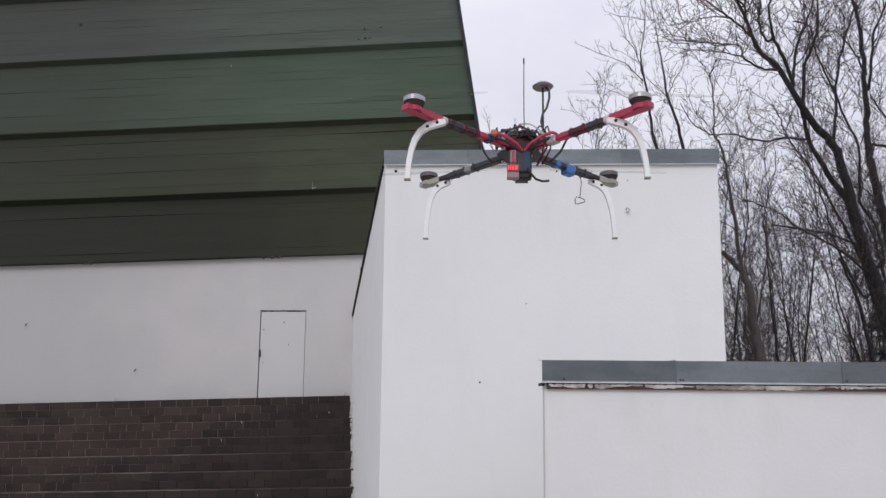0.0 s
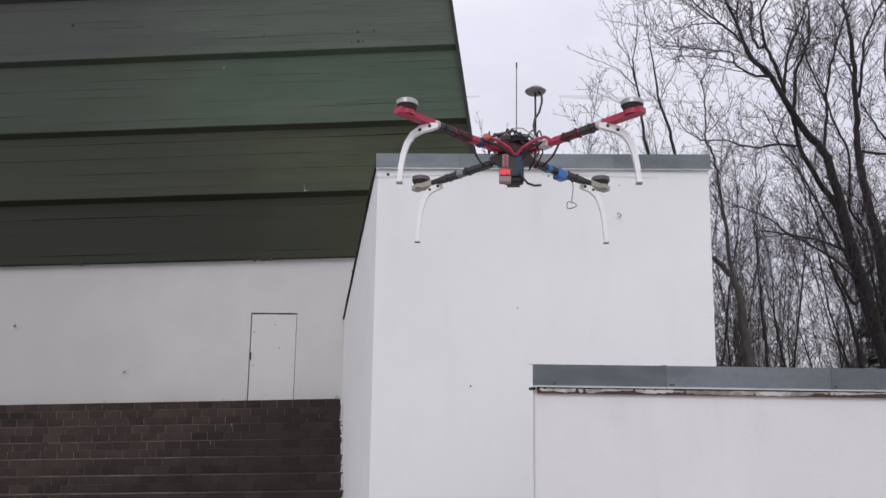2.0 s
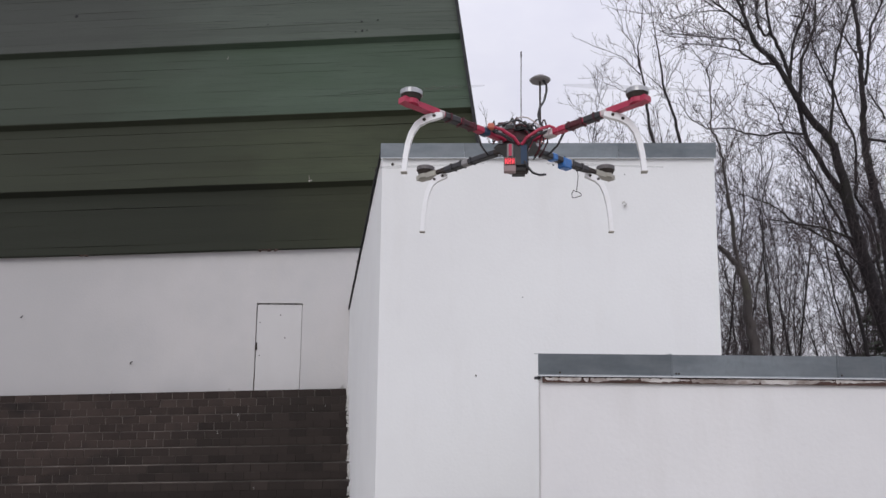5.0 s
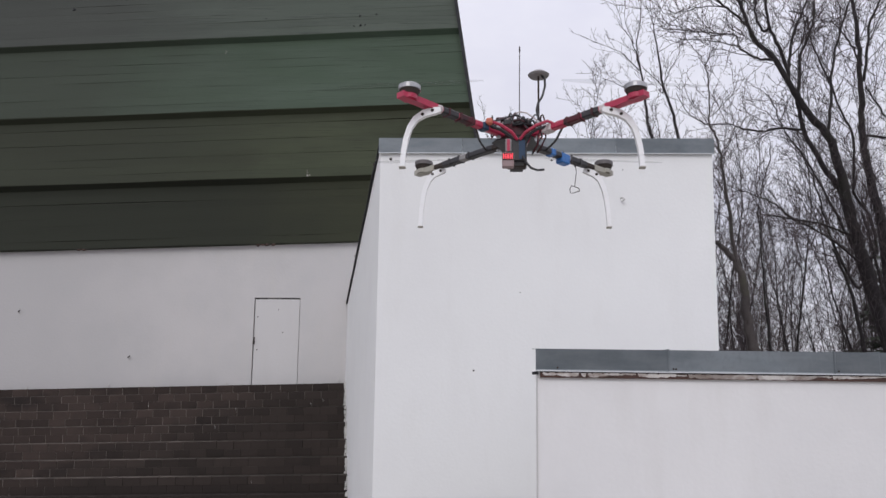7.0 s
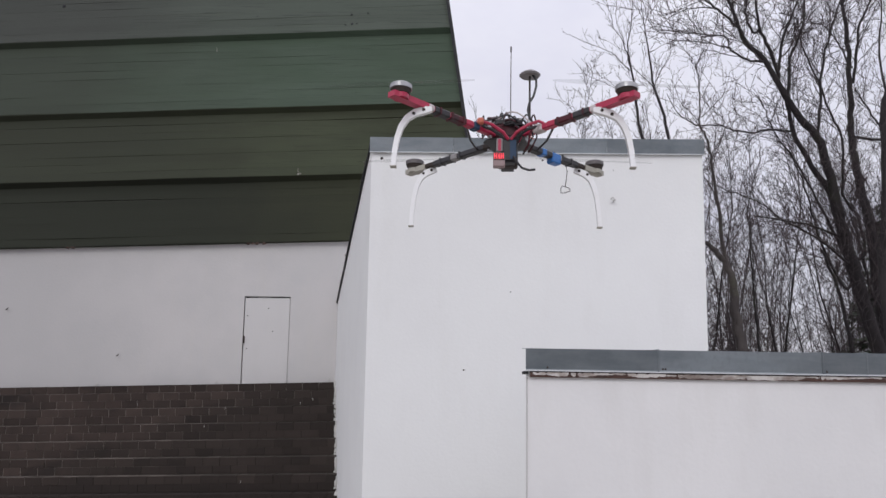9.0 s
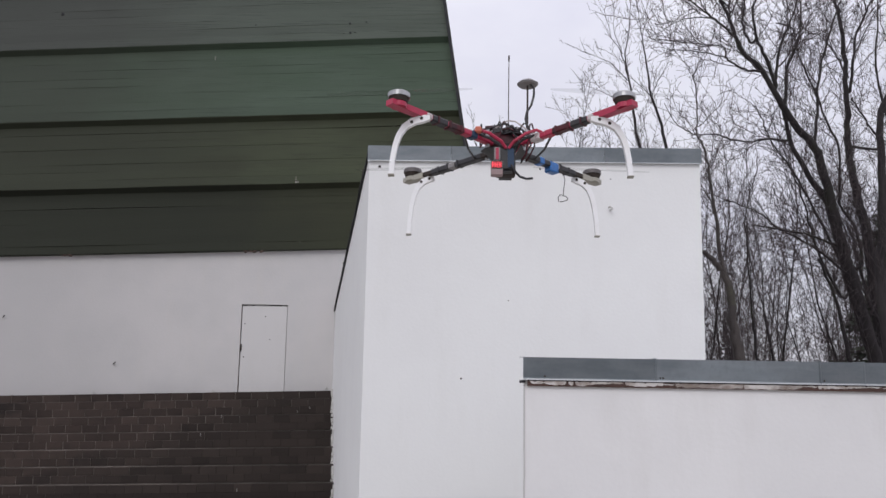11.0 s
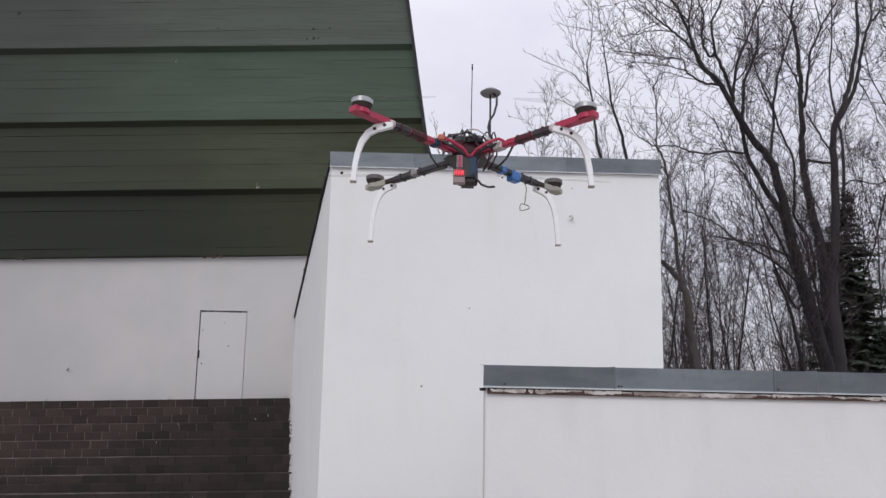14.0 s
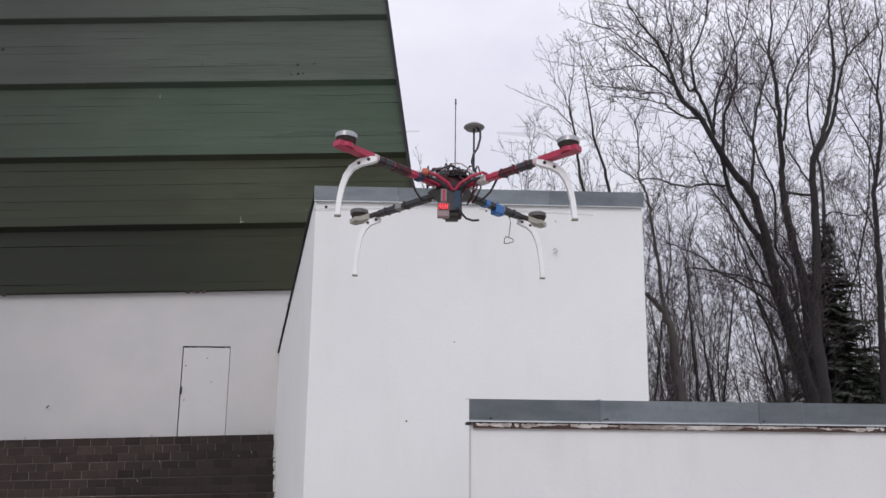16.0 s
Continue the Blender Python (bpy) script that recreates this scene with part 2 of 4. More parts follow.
# ---- the big green-clad building ----
HALL = pose(-1.6, 16.0, 0, 0, 0, -4.3)
FALL = 0.030       # its courses run down to one side
hall = thing("hall", HALL, "large hall with stepped green board cladding over white stucco", "building")
bm = bmesh.new()
for x0, x1, z0, z1 in ((-16, -1.885, -1.5, 4.22), (-1.001, 2.0, -1.5, 4.22), (-1.885, -1.001, -1.5, 1.03), (-1.885, -1.001, 3.085, 4.22)):
    # the head of the wall follows the fall of the cladding
    fall = FALL if z1 > 4 else 0.0
    prism(bm, [(x0, 0.0, z0), (x1, 0.0, z0), (x1, 0.35, z0), (x0, 0.35, z0)],
          [(x0, 0.0, z1 + fall * x0), (x1, 0.0, z1 + fall * x1), (x1, 0.35, z1 + fall * x1), (x0, 0.35, z1 + fall * x0)])
part("wall", bm, STUCCO_GREY, hall, "off-white stucco lower wall, stained and patched")
LAPS = [4.157, 5.53, 7.067, 8.855, 10.6, 12.55, 14.65]


def face_v(z):
    return (z - 4.1) * 0.268


def rake(z):
    return 2.22 - 0.148 * (z - 6.6)


PROUD = 0.12


def band(k, z0, z1, mat, under):
    """One lapped band of horizontal boards, its foot standing proud of the band below."""
    count = 9
    foot = Vector((0, face_v(z0) - PROUD, z0))
    head = Vector((0, face_v(z1) + 0.03, z1 + 0.06))
    for i in range(count):
        a = foot.lerp(head, i / count)
        b = foot.lerp(head, (i + 1) / count)
        sag = random.uniform(-0.004, 0.004)
        lip = random.choice((0.002, 0.003, 0.005, 0.008))
        bm = bmesh.new()
        u0, u1 = -16.0, rake(a.z)
        n, phase = 44, random.uniform(0, 50)
        ring = []
        for j in range(n + 1):
            u = u0 + (u1 - u0) * j / n
            dz = FALL * u + sag + 0.012 * noise.noise((u * 0.5, k * 3.1, i * 0.7))
            ring.append([bm.verts.new(p) for p in (
                (u, a.y - lip * max(0.1, 0.5 + 1.6 * noise.noise((u * 0.45, phase, 0))), a.z + dz), (u, b.y, b.z + dz + 0.002), (u, b.y + 0.03, b.z + dz + 0.002), (u, a.y + 0.03, a.z + dz))])
        for r, s in zip(ring, ring[1:]):
            for q in range(4):
                bm.faces.new((r[q], s[q], s[(q + 1) % 4], r[(q + 1) % 4]))
        bm.faces.new(ring[0])
        bm.faces.new(ring[-1][::-1])
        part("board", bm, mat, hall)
    # the underside of the lap, in the colour of the band below
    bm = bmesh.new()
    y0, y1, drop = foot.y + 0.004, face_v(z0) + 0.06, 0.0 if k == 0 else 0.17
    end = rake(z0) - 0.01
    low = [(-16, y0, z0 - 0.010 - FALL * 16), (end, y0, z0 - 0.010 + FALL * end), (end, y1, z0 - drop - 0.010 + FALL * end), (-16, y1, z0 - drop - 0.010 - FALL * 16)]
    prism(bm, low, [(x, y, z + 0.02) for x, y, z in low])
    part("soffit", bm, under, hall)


# board colours from the lowest band up, darkest at the bottom
PAINTS = [DARK_OLIVE, DARK_OLIVE, OLIVE, GREEN, FADED, FADED, FADED]
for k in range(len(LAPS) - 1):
    band(k, LAPS[k], LAPS[k + 1], PAINTS[k + 1] if k else DARK_OLIVE, PAINTS[k])
# dark barge board down the gable edge, and the hidden gable wall behind it
bm = bmesh.new()
low, high = (rake(4.0), face_v(4.0), 4.05), (rake(14.8), face_v(14.8), 14.85)
prism(bm, [(low[0] - 0.02, low[1] - 0.16, low[2]), (low[0] + 0.05, low[1] - 0.16, low[2]), (low[0] + 0.05, low[1] + 0.3, low[2]), (low[0] - 0.02, low[1] + 0.3, low[2])],
      [(high[0] - 0.02, high[1] - 0.16, high[2]), (high[0] + 0.05, high[1] - 0.16, high[2]), (high[0] + 0.05, high[1] + 0.3, high[2]), (high[0] - 0.02, high[1] + 0.3, high[2])])
part("barge_board", bm, FELT, hall, "dark weathered barge board")
bm = bmesh.new()
prism(bm, [(-16, 0.6, 3.5), (2.3, 0.6, 3.5), (2.3, 9, 3.5), (-16, 9, 3.5)], [(-16, 3.4, 14.6), (0.9, 3.4, 14.6), (0.9, 7, 14.6), (-16, 7, 14.6)])
part("attic", bm, STUCCO_GREY, hall)

# the painted-over door in its opening
door = part("door", soften(box(bmesh.new(), -1.868, -1.012, 0.012, 0.06, 1.04, 3.055), 0.004), DOOR, hall, "disused flush door painted over in dull white")
part("door_frame", box(bmesh.new(), -1.90, -0.985, 0.075, 0.12, 1.0, 3.1), FRAME, door)
bm = bmesh.new()
box(bm, -1.872, -1.848, -0.004, 0.014, 2.20, 2.34)
tube(bm, [(-1.858, -0.03, 2.30), (-1.858, -0.035, 2.24), (-1.845, -0.02, 2.22)], 0.008)
part("lock", bm, DARK, door, "rusty old lock plate and handle")
for x, z in ((-1.81, 2.72), (-1.32, 2.43), (-1.42, 2.86), (-1.80, 2.10)):
    part("screw", disc(bmesh.new(), pose(x, 0.012, z, 90), 0.012, 0.010, 0.0, 0.006, 8), DARK, door)
# hooks and stubs left in the wall
for x, z in ((-4.27, 1.93), (-6.5, 2.78)):
    bm = tube(bmesh.new(), [(x, 0.02, z), (x, -0.03, z), (x + 0.03, -0.05, z + 0.015), (x + 0.05, -0.05, z + 0.035)], 0.009)
    part("hook", bm, DARK, hall, "bent iron hook")
# chips and knots on the cladding


def on_band(z):
    k = max(i for i in range(len(LAPS) - 1) if LAPS[i] <= z)
    t = (z - LAPS[k]) / (LAPS[k + 1] + 0.06 - LAPS[k])
    return (1 - t) * (face_v(LAPS[k]) - PROUD) + t * (face_v(LAPS[k + 1]) + 0.03)


for x, z, r, m in ((-1.02, 5.52, 0.020, PEEL), (-0.98, 5.53, 0.014, PEEL), (-1.03, 5.58, 0.013, PEEL), (-1.035, 5.63, 0.010, PEEL), (-0.22, 9.02, 0.035, FELT), (-0.36, 9.0, 0.022, FELT),
                   (-0.12, 9.03, 0.02, FELT), (-0.25, 9.27, 0.03, FELT), (-6.7, 9.6, 0.045, FELT), (-2.3, 9.25, 0.022, FELT), (-3.1, 8.42, 0.012, PEEL), (-3.1, 8.47, 0.010, PEEL), (0.1, 9.3, 0.018, FELT)):
    bm = disc(bmesh.new(), pose(x, on_band(z - FALL * x) - 0.006, z, 75), r, r * 0.6, -0.01, 0.012, 7)
    for p in bm.verts:
        p.co.z += random.uniform(-0.4, 0.4) * r
    part("knot", bm, m, hall)

# dry litter caught under the eave
rng = random.Random(23)
for u in (-1.75, -1.66, -1.58, -1.45, -5.2, -5.1):
    bm = disc(bmesh.new(), pose(u, -0.40, 4.085 + FALL * u, rng.uniform(-30, 30), rng.uniform(-30, 30), rng.uniform(0, 180)), rng.uniform(0.03, 0.06), 0.02, -0.012, 0.016, 6)
    part("litter", bm, RUST, hall, "dry brown litter caught under the eave")

# ---- stucco block ----
BLOCK = [(-0.69, 9.633), (3.115, 9.452), (3.5, 15.6), (-1.70, 16.0)]
TOPS = [4.30, 4.30, 3.0, 3.0]
block = thing("stucco_block", Matrix(), "smooth white stucco block with a galvanised coping", "building")
bm = prism(bmesh.new(), [(x, y, -1.6) for x, y in BLOCK], [(x, y, z) for (x, y), z in zip(BLOCK, TOPS)])
part("wall", bm, STUCCO, block)
FRONT = pose(-0.69, 9.633, 0, 0, 0, -2.7)


def sheet(parent, m, u0, u1, z0, z1, deep):
    """One bent length of coping: a face with a turned-out drip and a top that folds back."""
    bm = bmesh.new()
    prof = [(-0.026, z0 + 0.016), (-0.032, z0), (-0.028, z0), (-0.022, z0 + 0.016), (-0.022, z1 - 0.004), (deep, z1 + 0.010), (deep, z1 + 0.014), (-0.026, z1)]
    n = max(2, int((u1 - u0) / 0.25))
    rings = []
    for j in range(n + 1):
        u = u0 + (u1 - u0) * j / n
        w = 0.004 * noise.noise((u * 2.3, z0, deep))
        rings.append([bm.verts.new(m @ Vector((u, v + w, z))) for v, z in prof])
    for r, s in zip(rings, rings[1:]):
        for q in range(len(prof)):
            bm.faces.new((r[q], s[q], s[(q + 1) % len(prof)], r[(q + 1) % len(prof)]))
    bm.faces.new(rings[0])
    bm.faces.new(rings[-1][::-1])
    bmesh.ops.recalc_face_normals(bm, faces=bm.faces[:])
    made = part("coping_sheet", bm, ZINC, parent)
    # folded hem along the foot, its highlight put into a paler colour
    bm = bmesh.new()
    rings = []
    for j in range(n + 1):
        u = u0 + (u1 - u0) * j / n
        w, sag = 0.003 * noise.noise((u * 2.3, z0, deep)), 0.002 * noise.noise((u * 4.1, z0, 3))
        rings.append([bm.verts.new(m @ Vector(p)) for p in ((u, -0.037 + w, z0 + sag), (u, -0.034 + w, z0 + 0.009 + sag), (u, -0.024 + w, z0 + 0.009 + sag), (u, -0.026 + w, z0 + sag))])
    for r, s in zip(rings, rings[1:]):
        for q in range(4):
            bm.faces.new((r[q], s[q], s[(q + 1) % 4], r[(q + 1) % 4]))
    bm.faces.new(rings[0])
    bm.faces.new(rings[-1][::-1])
    bmesh.ops.recalc_face_normals(bm, faces=bm.faces[:])
    part("hem", bm, HEM, made, "folded hem of the sheet, its bright glint painted in")
    return made


for u0, u1 in ((-0.02, 0.95), (0.953, 1.415), (1.418, 2.715), (2.718, 3.83)):
    sheet(block, FRONT, u0, u1, 4.20, 4.385, 0.3)

for u in (0.952, 1.417, 2.717):
    part("seam", soften(box(bmesh.new(), u - 0.006, u + 0.009, -0.031, 0.25, 4.205, 4.392), 0.003), ZINC, block)
# roofing felt lapped over the sloping side edge
bm = bmesh.new()
ring = []
for j in range(29):
    t = j / 28
    x, y, z = -0.69 - 1.01 * t, 9.633 + 6.367 * t, 4.36 - 1.32 * t
    w = 0.012 * noise.noise((t * 9, 1, 0))
    hang = 0.07 + 0.02 * noise.noise((t * 14, 5, 0))
    ring.append([bm.verts.new(p) for p in ((x - 0.03 + w, y, z - hang), (x - 0.022 + w, y, z + 0.012), (x + 0.25, y, z + 0.02), (x + 0.25, y, z - 0.05), (x + 0.004, y, z - hang))])
for r, s in zip(ring, ring[1:]):
    for q in range(5):
        bm.faces.new((r[q], r[(q + 1) % 5], s[(q + 1) % 5], s[q]))
bm.faces.new(ring[0][::-1])
bm.faces.new(ring[-1])
bmesh.ops.recalc_face_normals(bm, faces=bm.faces[:])
part("felt_edge", bm, FELT, block, "black roofing felt lapped over the side")
for t in (0.10, 0.36, 0.62):
    x, y, z = -0.69 - 1.01 * t - 0.04, 9.633 + 6.367 * t, 4.36 - 1.32 * t
    part("bracket", soften(box(bmesh.new(), x + 0.005, x + 0.05, y - 0.02, y + 0.02, z - 0.015, z + 0.02), 0.005), DARK, block)
# a small hook with its rust trace, and pits in the plaster
bm = tube(bmesh.new(), [(2.78, 0.01, 3.66), (2.78, -0.03, 3.65), (2.80, -0.05, 3.665), (2.77, -0.05, 3.69), (2.75, -0.04, 3.67)], 0.010)
bm.transform(FRONT)
part("hook", bm, MORTAR, block, "small plaster-smeared hook")
for u, z, r in ((1.10, 1.72, 0.012), (2.79, 4.02, 0.008), (0.12, 4.14, 0.02), (1.98, 4.13, 0.014), (1.62, 2.6, 0.008)):
    part("pit", disc(bmesh.new(), FRONT @ pose(u, 0.001, z, 90), r, r * 0.6, 0.0, 0.006, 8), DARK, block)

# ---- low wall ----
LOW = pose(0.745, 6.465, 0, 0, 0, -2.7)
low_wall = thing("low_wall", LOW, "low white stucco wall under a galvanised coping with peeling trim", "wall")
plan = [(0.0, 0.0), (9.0, 0.0), (9.0, 1.6), (0.36, 1.6)]
part("wall", prism(bmesh.new(), [(x, y, -1.6) for x, y in plan], [(x, y, 1.79) for x, y in plan]), STUCCO_LOW, low_wall)
# weathered corner bead
part("corner_bead", tube(bmesh.new(), [(0.007, -0.004, -1.0), (0.005, -0.005, 0.4), (0.009, -0.004, 1.0), (0.007, -0.005, 1.654)], 0.006, 5), STUCCO_GREY, low_wall)
for u0, u1 in ((-0.003, 0.985), (0.988, 2.2), (2.203, 2.525), (2.528, 3.75), (3.753, 5.0), (5.003, 6.3), (6.303, 7.6), (7.603, 9.0)):
    sheet(low_wall, Matrix(), u0, u1, 1.699, 1.867, 0.4)
part("end_cap", soften(box(bmesh.new(), -0.012, 0.014, -0.036, 0.30, 1.674, 1.697), 0.004), FELT, low_wall, "dark bent end of the coping")
# thin black strip drawn in as the shadow line below the coping
part("shadow_strip", box(bmesh.new(), 0.03, 9.0, -0.0245, -0.0224, 1.6920, 1.6978), FELT, low_wall)
part("board", box(bmesh.new(), 0.03, 9.0, -0.022, 0.0, 1.652, 1.698), RUST, low_wall, "rusty brown trim board with peeling paint")
rng = random.Random(5)
u = 0.05
while u < 8.9:
    # a torn scrap of old paint: straight along its top, ragged below
    w = rng.choice((0.04, 0.10, 0.22, 0.45)) * rng.uniform(0.7, 1.4)
    if 0.17 < u < 0.33:
        u = 0.33
    n = max(3, int(w / 0.011))
    top, foot = 1.6915 - rng.choice((0, 0, 0.002, 0.007)), rng.uniform(1.656, 1.674)
    bm, rings = bmesh.new(), []
    for q in range(n + 1):
        foot = min(max(foot + rng.uniform(-0.006, 0.006), 1.654), top - 0.008)
        lo = foot if 0 < q < n else (foot + top) / 2
        hi = top - (rng.uniform(0.0, 0.010) if rng.random() < 0.22 else 0.0)
        at = u + w * q / n + rng.uniform(-0.002, 0.002)
        rings.append([bm.verts.new((at, y, z)) for y, z in ((-0.0250, lo), (-0.0258, max(hi, lo + 0.002)), (-0.0222, max(hi, lo + 0.002)), (-0.0222, lo))])
    for r, q in zip(rings, rings[1:]):
        for k in range(4):
            bm.faces.new((r[k], q[k], q[(k + 1) % 4], r[(k + 1) % 4]))
    bm.faces.new(rings[0])
    bm.faces.new(rings[-1][::-1])
    part("paint_flake", bm, PEEL, low_wall)
    u += w + rng.choice((0.003, 0.006, 0.012, 0.03)) * rng.uniform(0.6, 1.5)
for u in (0.985, 2.2, 2.525, 3.75):
    part("seam", soften(box(bmesh.new(), u - 0.006, u + 0.009, -0.031, 0.30, 1.709, 1.874), 0.003), ZINC, low_wall)
for u in (0.16, 1.02, 1.04, 2.23):
    part("rivet", disc(bmesh.new(), pose(u, -0.026, 1.727, 90), 0.008, 0.005, 0.0, 0.006, 8), DARK, low_wall)

# ---- stepped block terrace ----
terrace = thing("terrace", HALL, "stepped terrace of dark brown concrete blocks against the hall", "terrace")
COURSE, TREAD = 0.135, 0.22


def top_z(u):
    return 1.51 + 0.0328 * u


def block_end(v):
    return -0.10 - 0.233 * v


for tier in range(11):
    # mortar core of each tier, just inside the faces of its blocks
    v = -0.30 - TREAD * tier + 0.009
    low = [(-16, v, -1.6), (block_end(v) - 0.02, v, -1.6), (block_end(v + TREAD) - 0.02, v + TREAD - 0.002, -1.6), (-16, v + TREAD - 0.002, -1.6)]
    part("core", prism(bmesh.new(), low, [(u, w, top_z(u) - COURSE * max(2 * tier - 1, 0) - 0.012) for u, w, _ in low]), JOINT, terrace)
# flecks of paint fallen on the steps
for u, v, z in ((-1.32, -1.628, -0.12), (-0.62, -0.528, 1.13), (-1.92, -0.748, 1.03), (-0.40, -0.528, 1.20), (-2.2, -0.968, 0.72), (-3.6, -0.528, 1.05)):
    part("paint_fleck", tube(bmesh.new(), [(u, v, z - 0.022), (u + 0.008, v - 0.004, z), (u - 0.004, v, z + 0.022)], 0.0036, 4), MORTAR, terrace)
rng = random.Random(11)
for j in range(26):
    # crumbs of mortar and paint where the blocks meet the white wall
    z = 1.5 - 1.75 * j / 25
    v = -0.30 - TREAD * int(((1.51 - z) / COURSE + 1) / 2)
    u = block_end(v) - 0.01
    h = rng.uniform(0.02, 0.05)
    bm = box(bmesh.new(), u - rng.uniform(0.008, 0.035), u + 0.03, v - rng.uniform(0.008, 0.02), v + 0.1, z - h, z + h)
    for p in bm.verts:
        p.co += Vector([rng.uniform(-0.010, 0.010) for _ in range(3)])
    part("mortar", bm, MORTAR, terrace, "crumbling pale mortar")
for u, d in ((-4.62, 0.05), (-2.35, 0.04), (-0.22, 0.06), (-6.2, 0.03)):
    bm = tube(bmesh.new(), [(u, -0.02, top_z(u) - 0.02), (u + 0.01, -0.03, top_z(u) + d), (u + 0.03, -0.03, top_z(u) + d + 0.01)], 0.008, 5)
    part("stub", bm, MORTAR, terrace)

# ---- trees ----
EYE_Z = 1.65


class Wood:
    """Collects tapered round sticks into plain vertex and face lists."""

    def __init__(self, seed):
        self.rng, self.v, self.f = random.Random(seed), [], []

    def stick(self, pts, r0, r1, sides):
        n, base = len(pts), len(self.v)
        for i, p in enumerate(pts):
            way = (pts[min(i + 1, n - 1)] - pts[max(i - 1, 0)]).normalized()
            side = way.cross(Vector((0.37, 0.9, 0.21))).normalized()
            up = way.cross(side)
            r = r1 + (r0 - r1) * (1 - i / (n - 1)) ** 1.35
            for k in range(sides):
                a = 2 * math.pi * k / sides
                self.v.append(p + r * (math.cos(a) * side + math.sin(a) * up))
        for i in range(n - 1):
            for k in range(sides):
                a, b = base + i * sides + k, base + i * sides + (k + 1) % sides
                self.f.append((a, b, b + sides, a + sides))

    def shoot(self, p, way, length, r, lift=0.25, wander=0.21):
        """A wandering line from p."""
        g, steps = self.rng, max(3, int(length / 0.28))
        pts, way = [p], way.normalized()
        for _ in range(steps):
            way = (way + Vector((g.gauss(0, wander), g.gauss(0, wander), g.gauss(lift * 0.5, wander * 0.8))) * 0.5).normalized()
            p = p + way * (length / steps)
            pts.append(p)
        return pts

    def mesh(self, name, mat, parent, smooth=True):
        me = bpy.data.meshes.new(name)
        me.from_pydata(self.v, [], self.f)
        me.materials.append(mat)
        me.polygons.foreach_set("use_smooth", [smooth] * len(me.polygons))
        ob = new(name, me)
        ob.parent = parent
        return ob


def sprout(twigs, pts, r0, r1, level, spacing, reach, thin, lift, skip=0.0):
    """Side branches along a line, kinked at their nodes, and finer ones on those."""
    g = twigs.rng
    total = sum((b - a).length for a, b in zip(pts, pts[1:]))
    d, gone, turn = spacing * g.random() + skip * total, 0.0, g.uniform(0, 6.28)
    for a, b in zip(pts, pts[1:]):
        seg = (b - a).length
        along = (b - a).normalized()
        side = along.cross(Vector((0.23, 0.91, 0.35))).normalized()
        over = along.cross(side)
        while d < gone + seg:
            far = d / total
            p = a.lerp(b, (d - gone) / seg)
            turn += 2.4 + g.uniform(-0.6, 0.6)
            out = side * math.cos(turn) + over * math.sin(turn)
            spread = g.uniform(0.45, 1.15)
            way = (along * math.cos(spread) + out * math.sin(spread) + Vector((0, 0, lift))).normalized()
            length = max(0.2, reach * g.uniform(0.4, 1.1) * (1.0 - 0.45 * far))
            r = max(thin, min((r0 + (r1 - r0) * far) * 0.5, length * 0.0095))
            steps = max(3, int(length / 0.17))
            line, q, bend = [p], p, way
            for i in range(steps):
                kink = Vector((g.gauss(0, 0.15), g.gauss(0, 0.15), g.gauss(0.02, 0.13)))
                bend = (bend * 0.55 + way * 0.45 + Vector((0, 0, lift * 0.22 * i / steps))).normalized()
                q = q + (bend + kink).normalized() * (length / steps)
                line.append(q)
            twigs.stick(line, r, thin * 0.6, 4 if r > 0.02 else 3)
            if level > 0 and length > 0.3:
                sprout(twigs, line, r, thin * 0.6, level - 1, spacing * 0.72, length * 0.58, thin * 0.84, lift, 0.15)
            d += spacing * g.uniform(0.6, 1.4)
        gone += seg


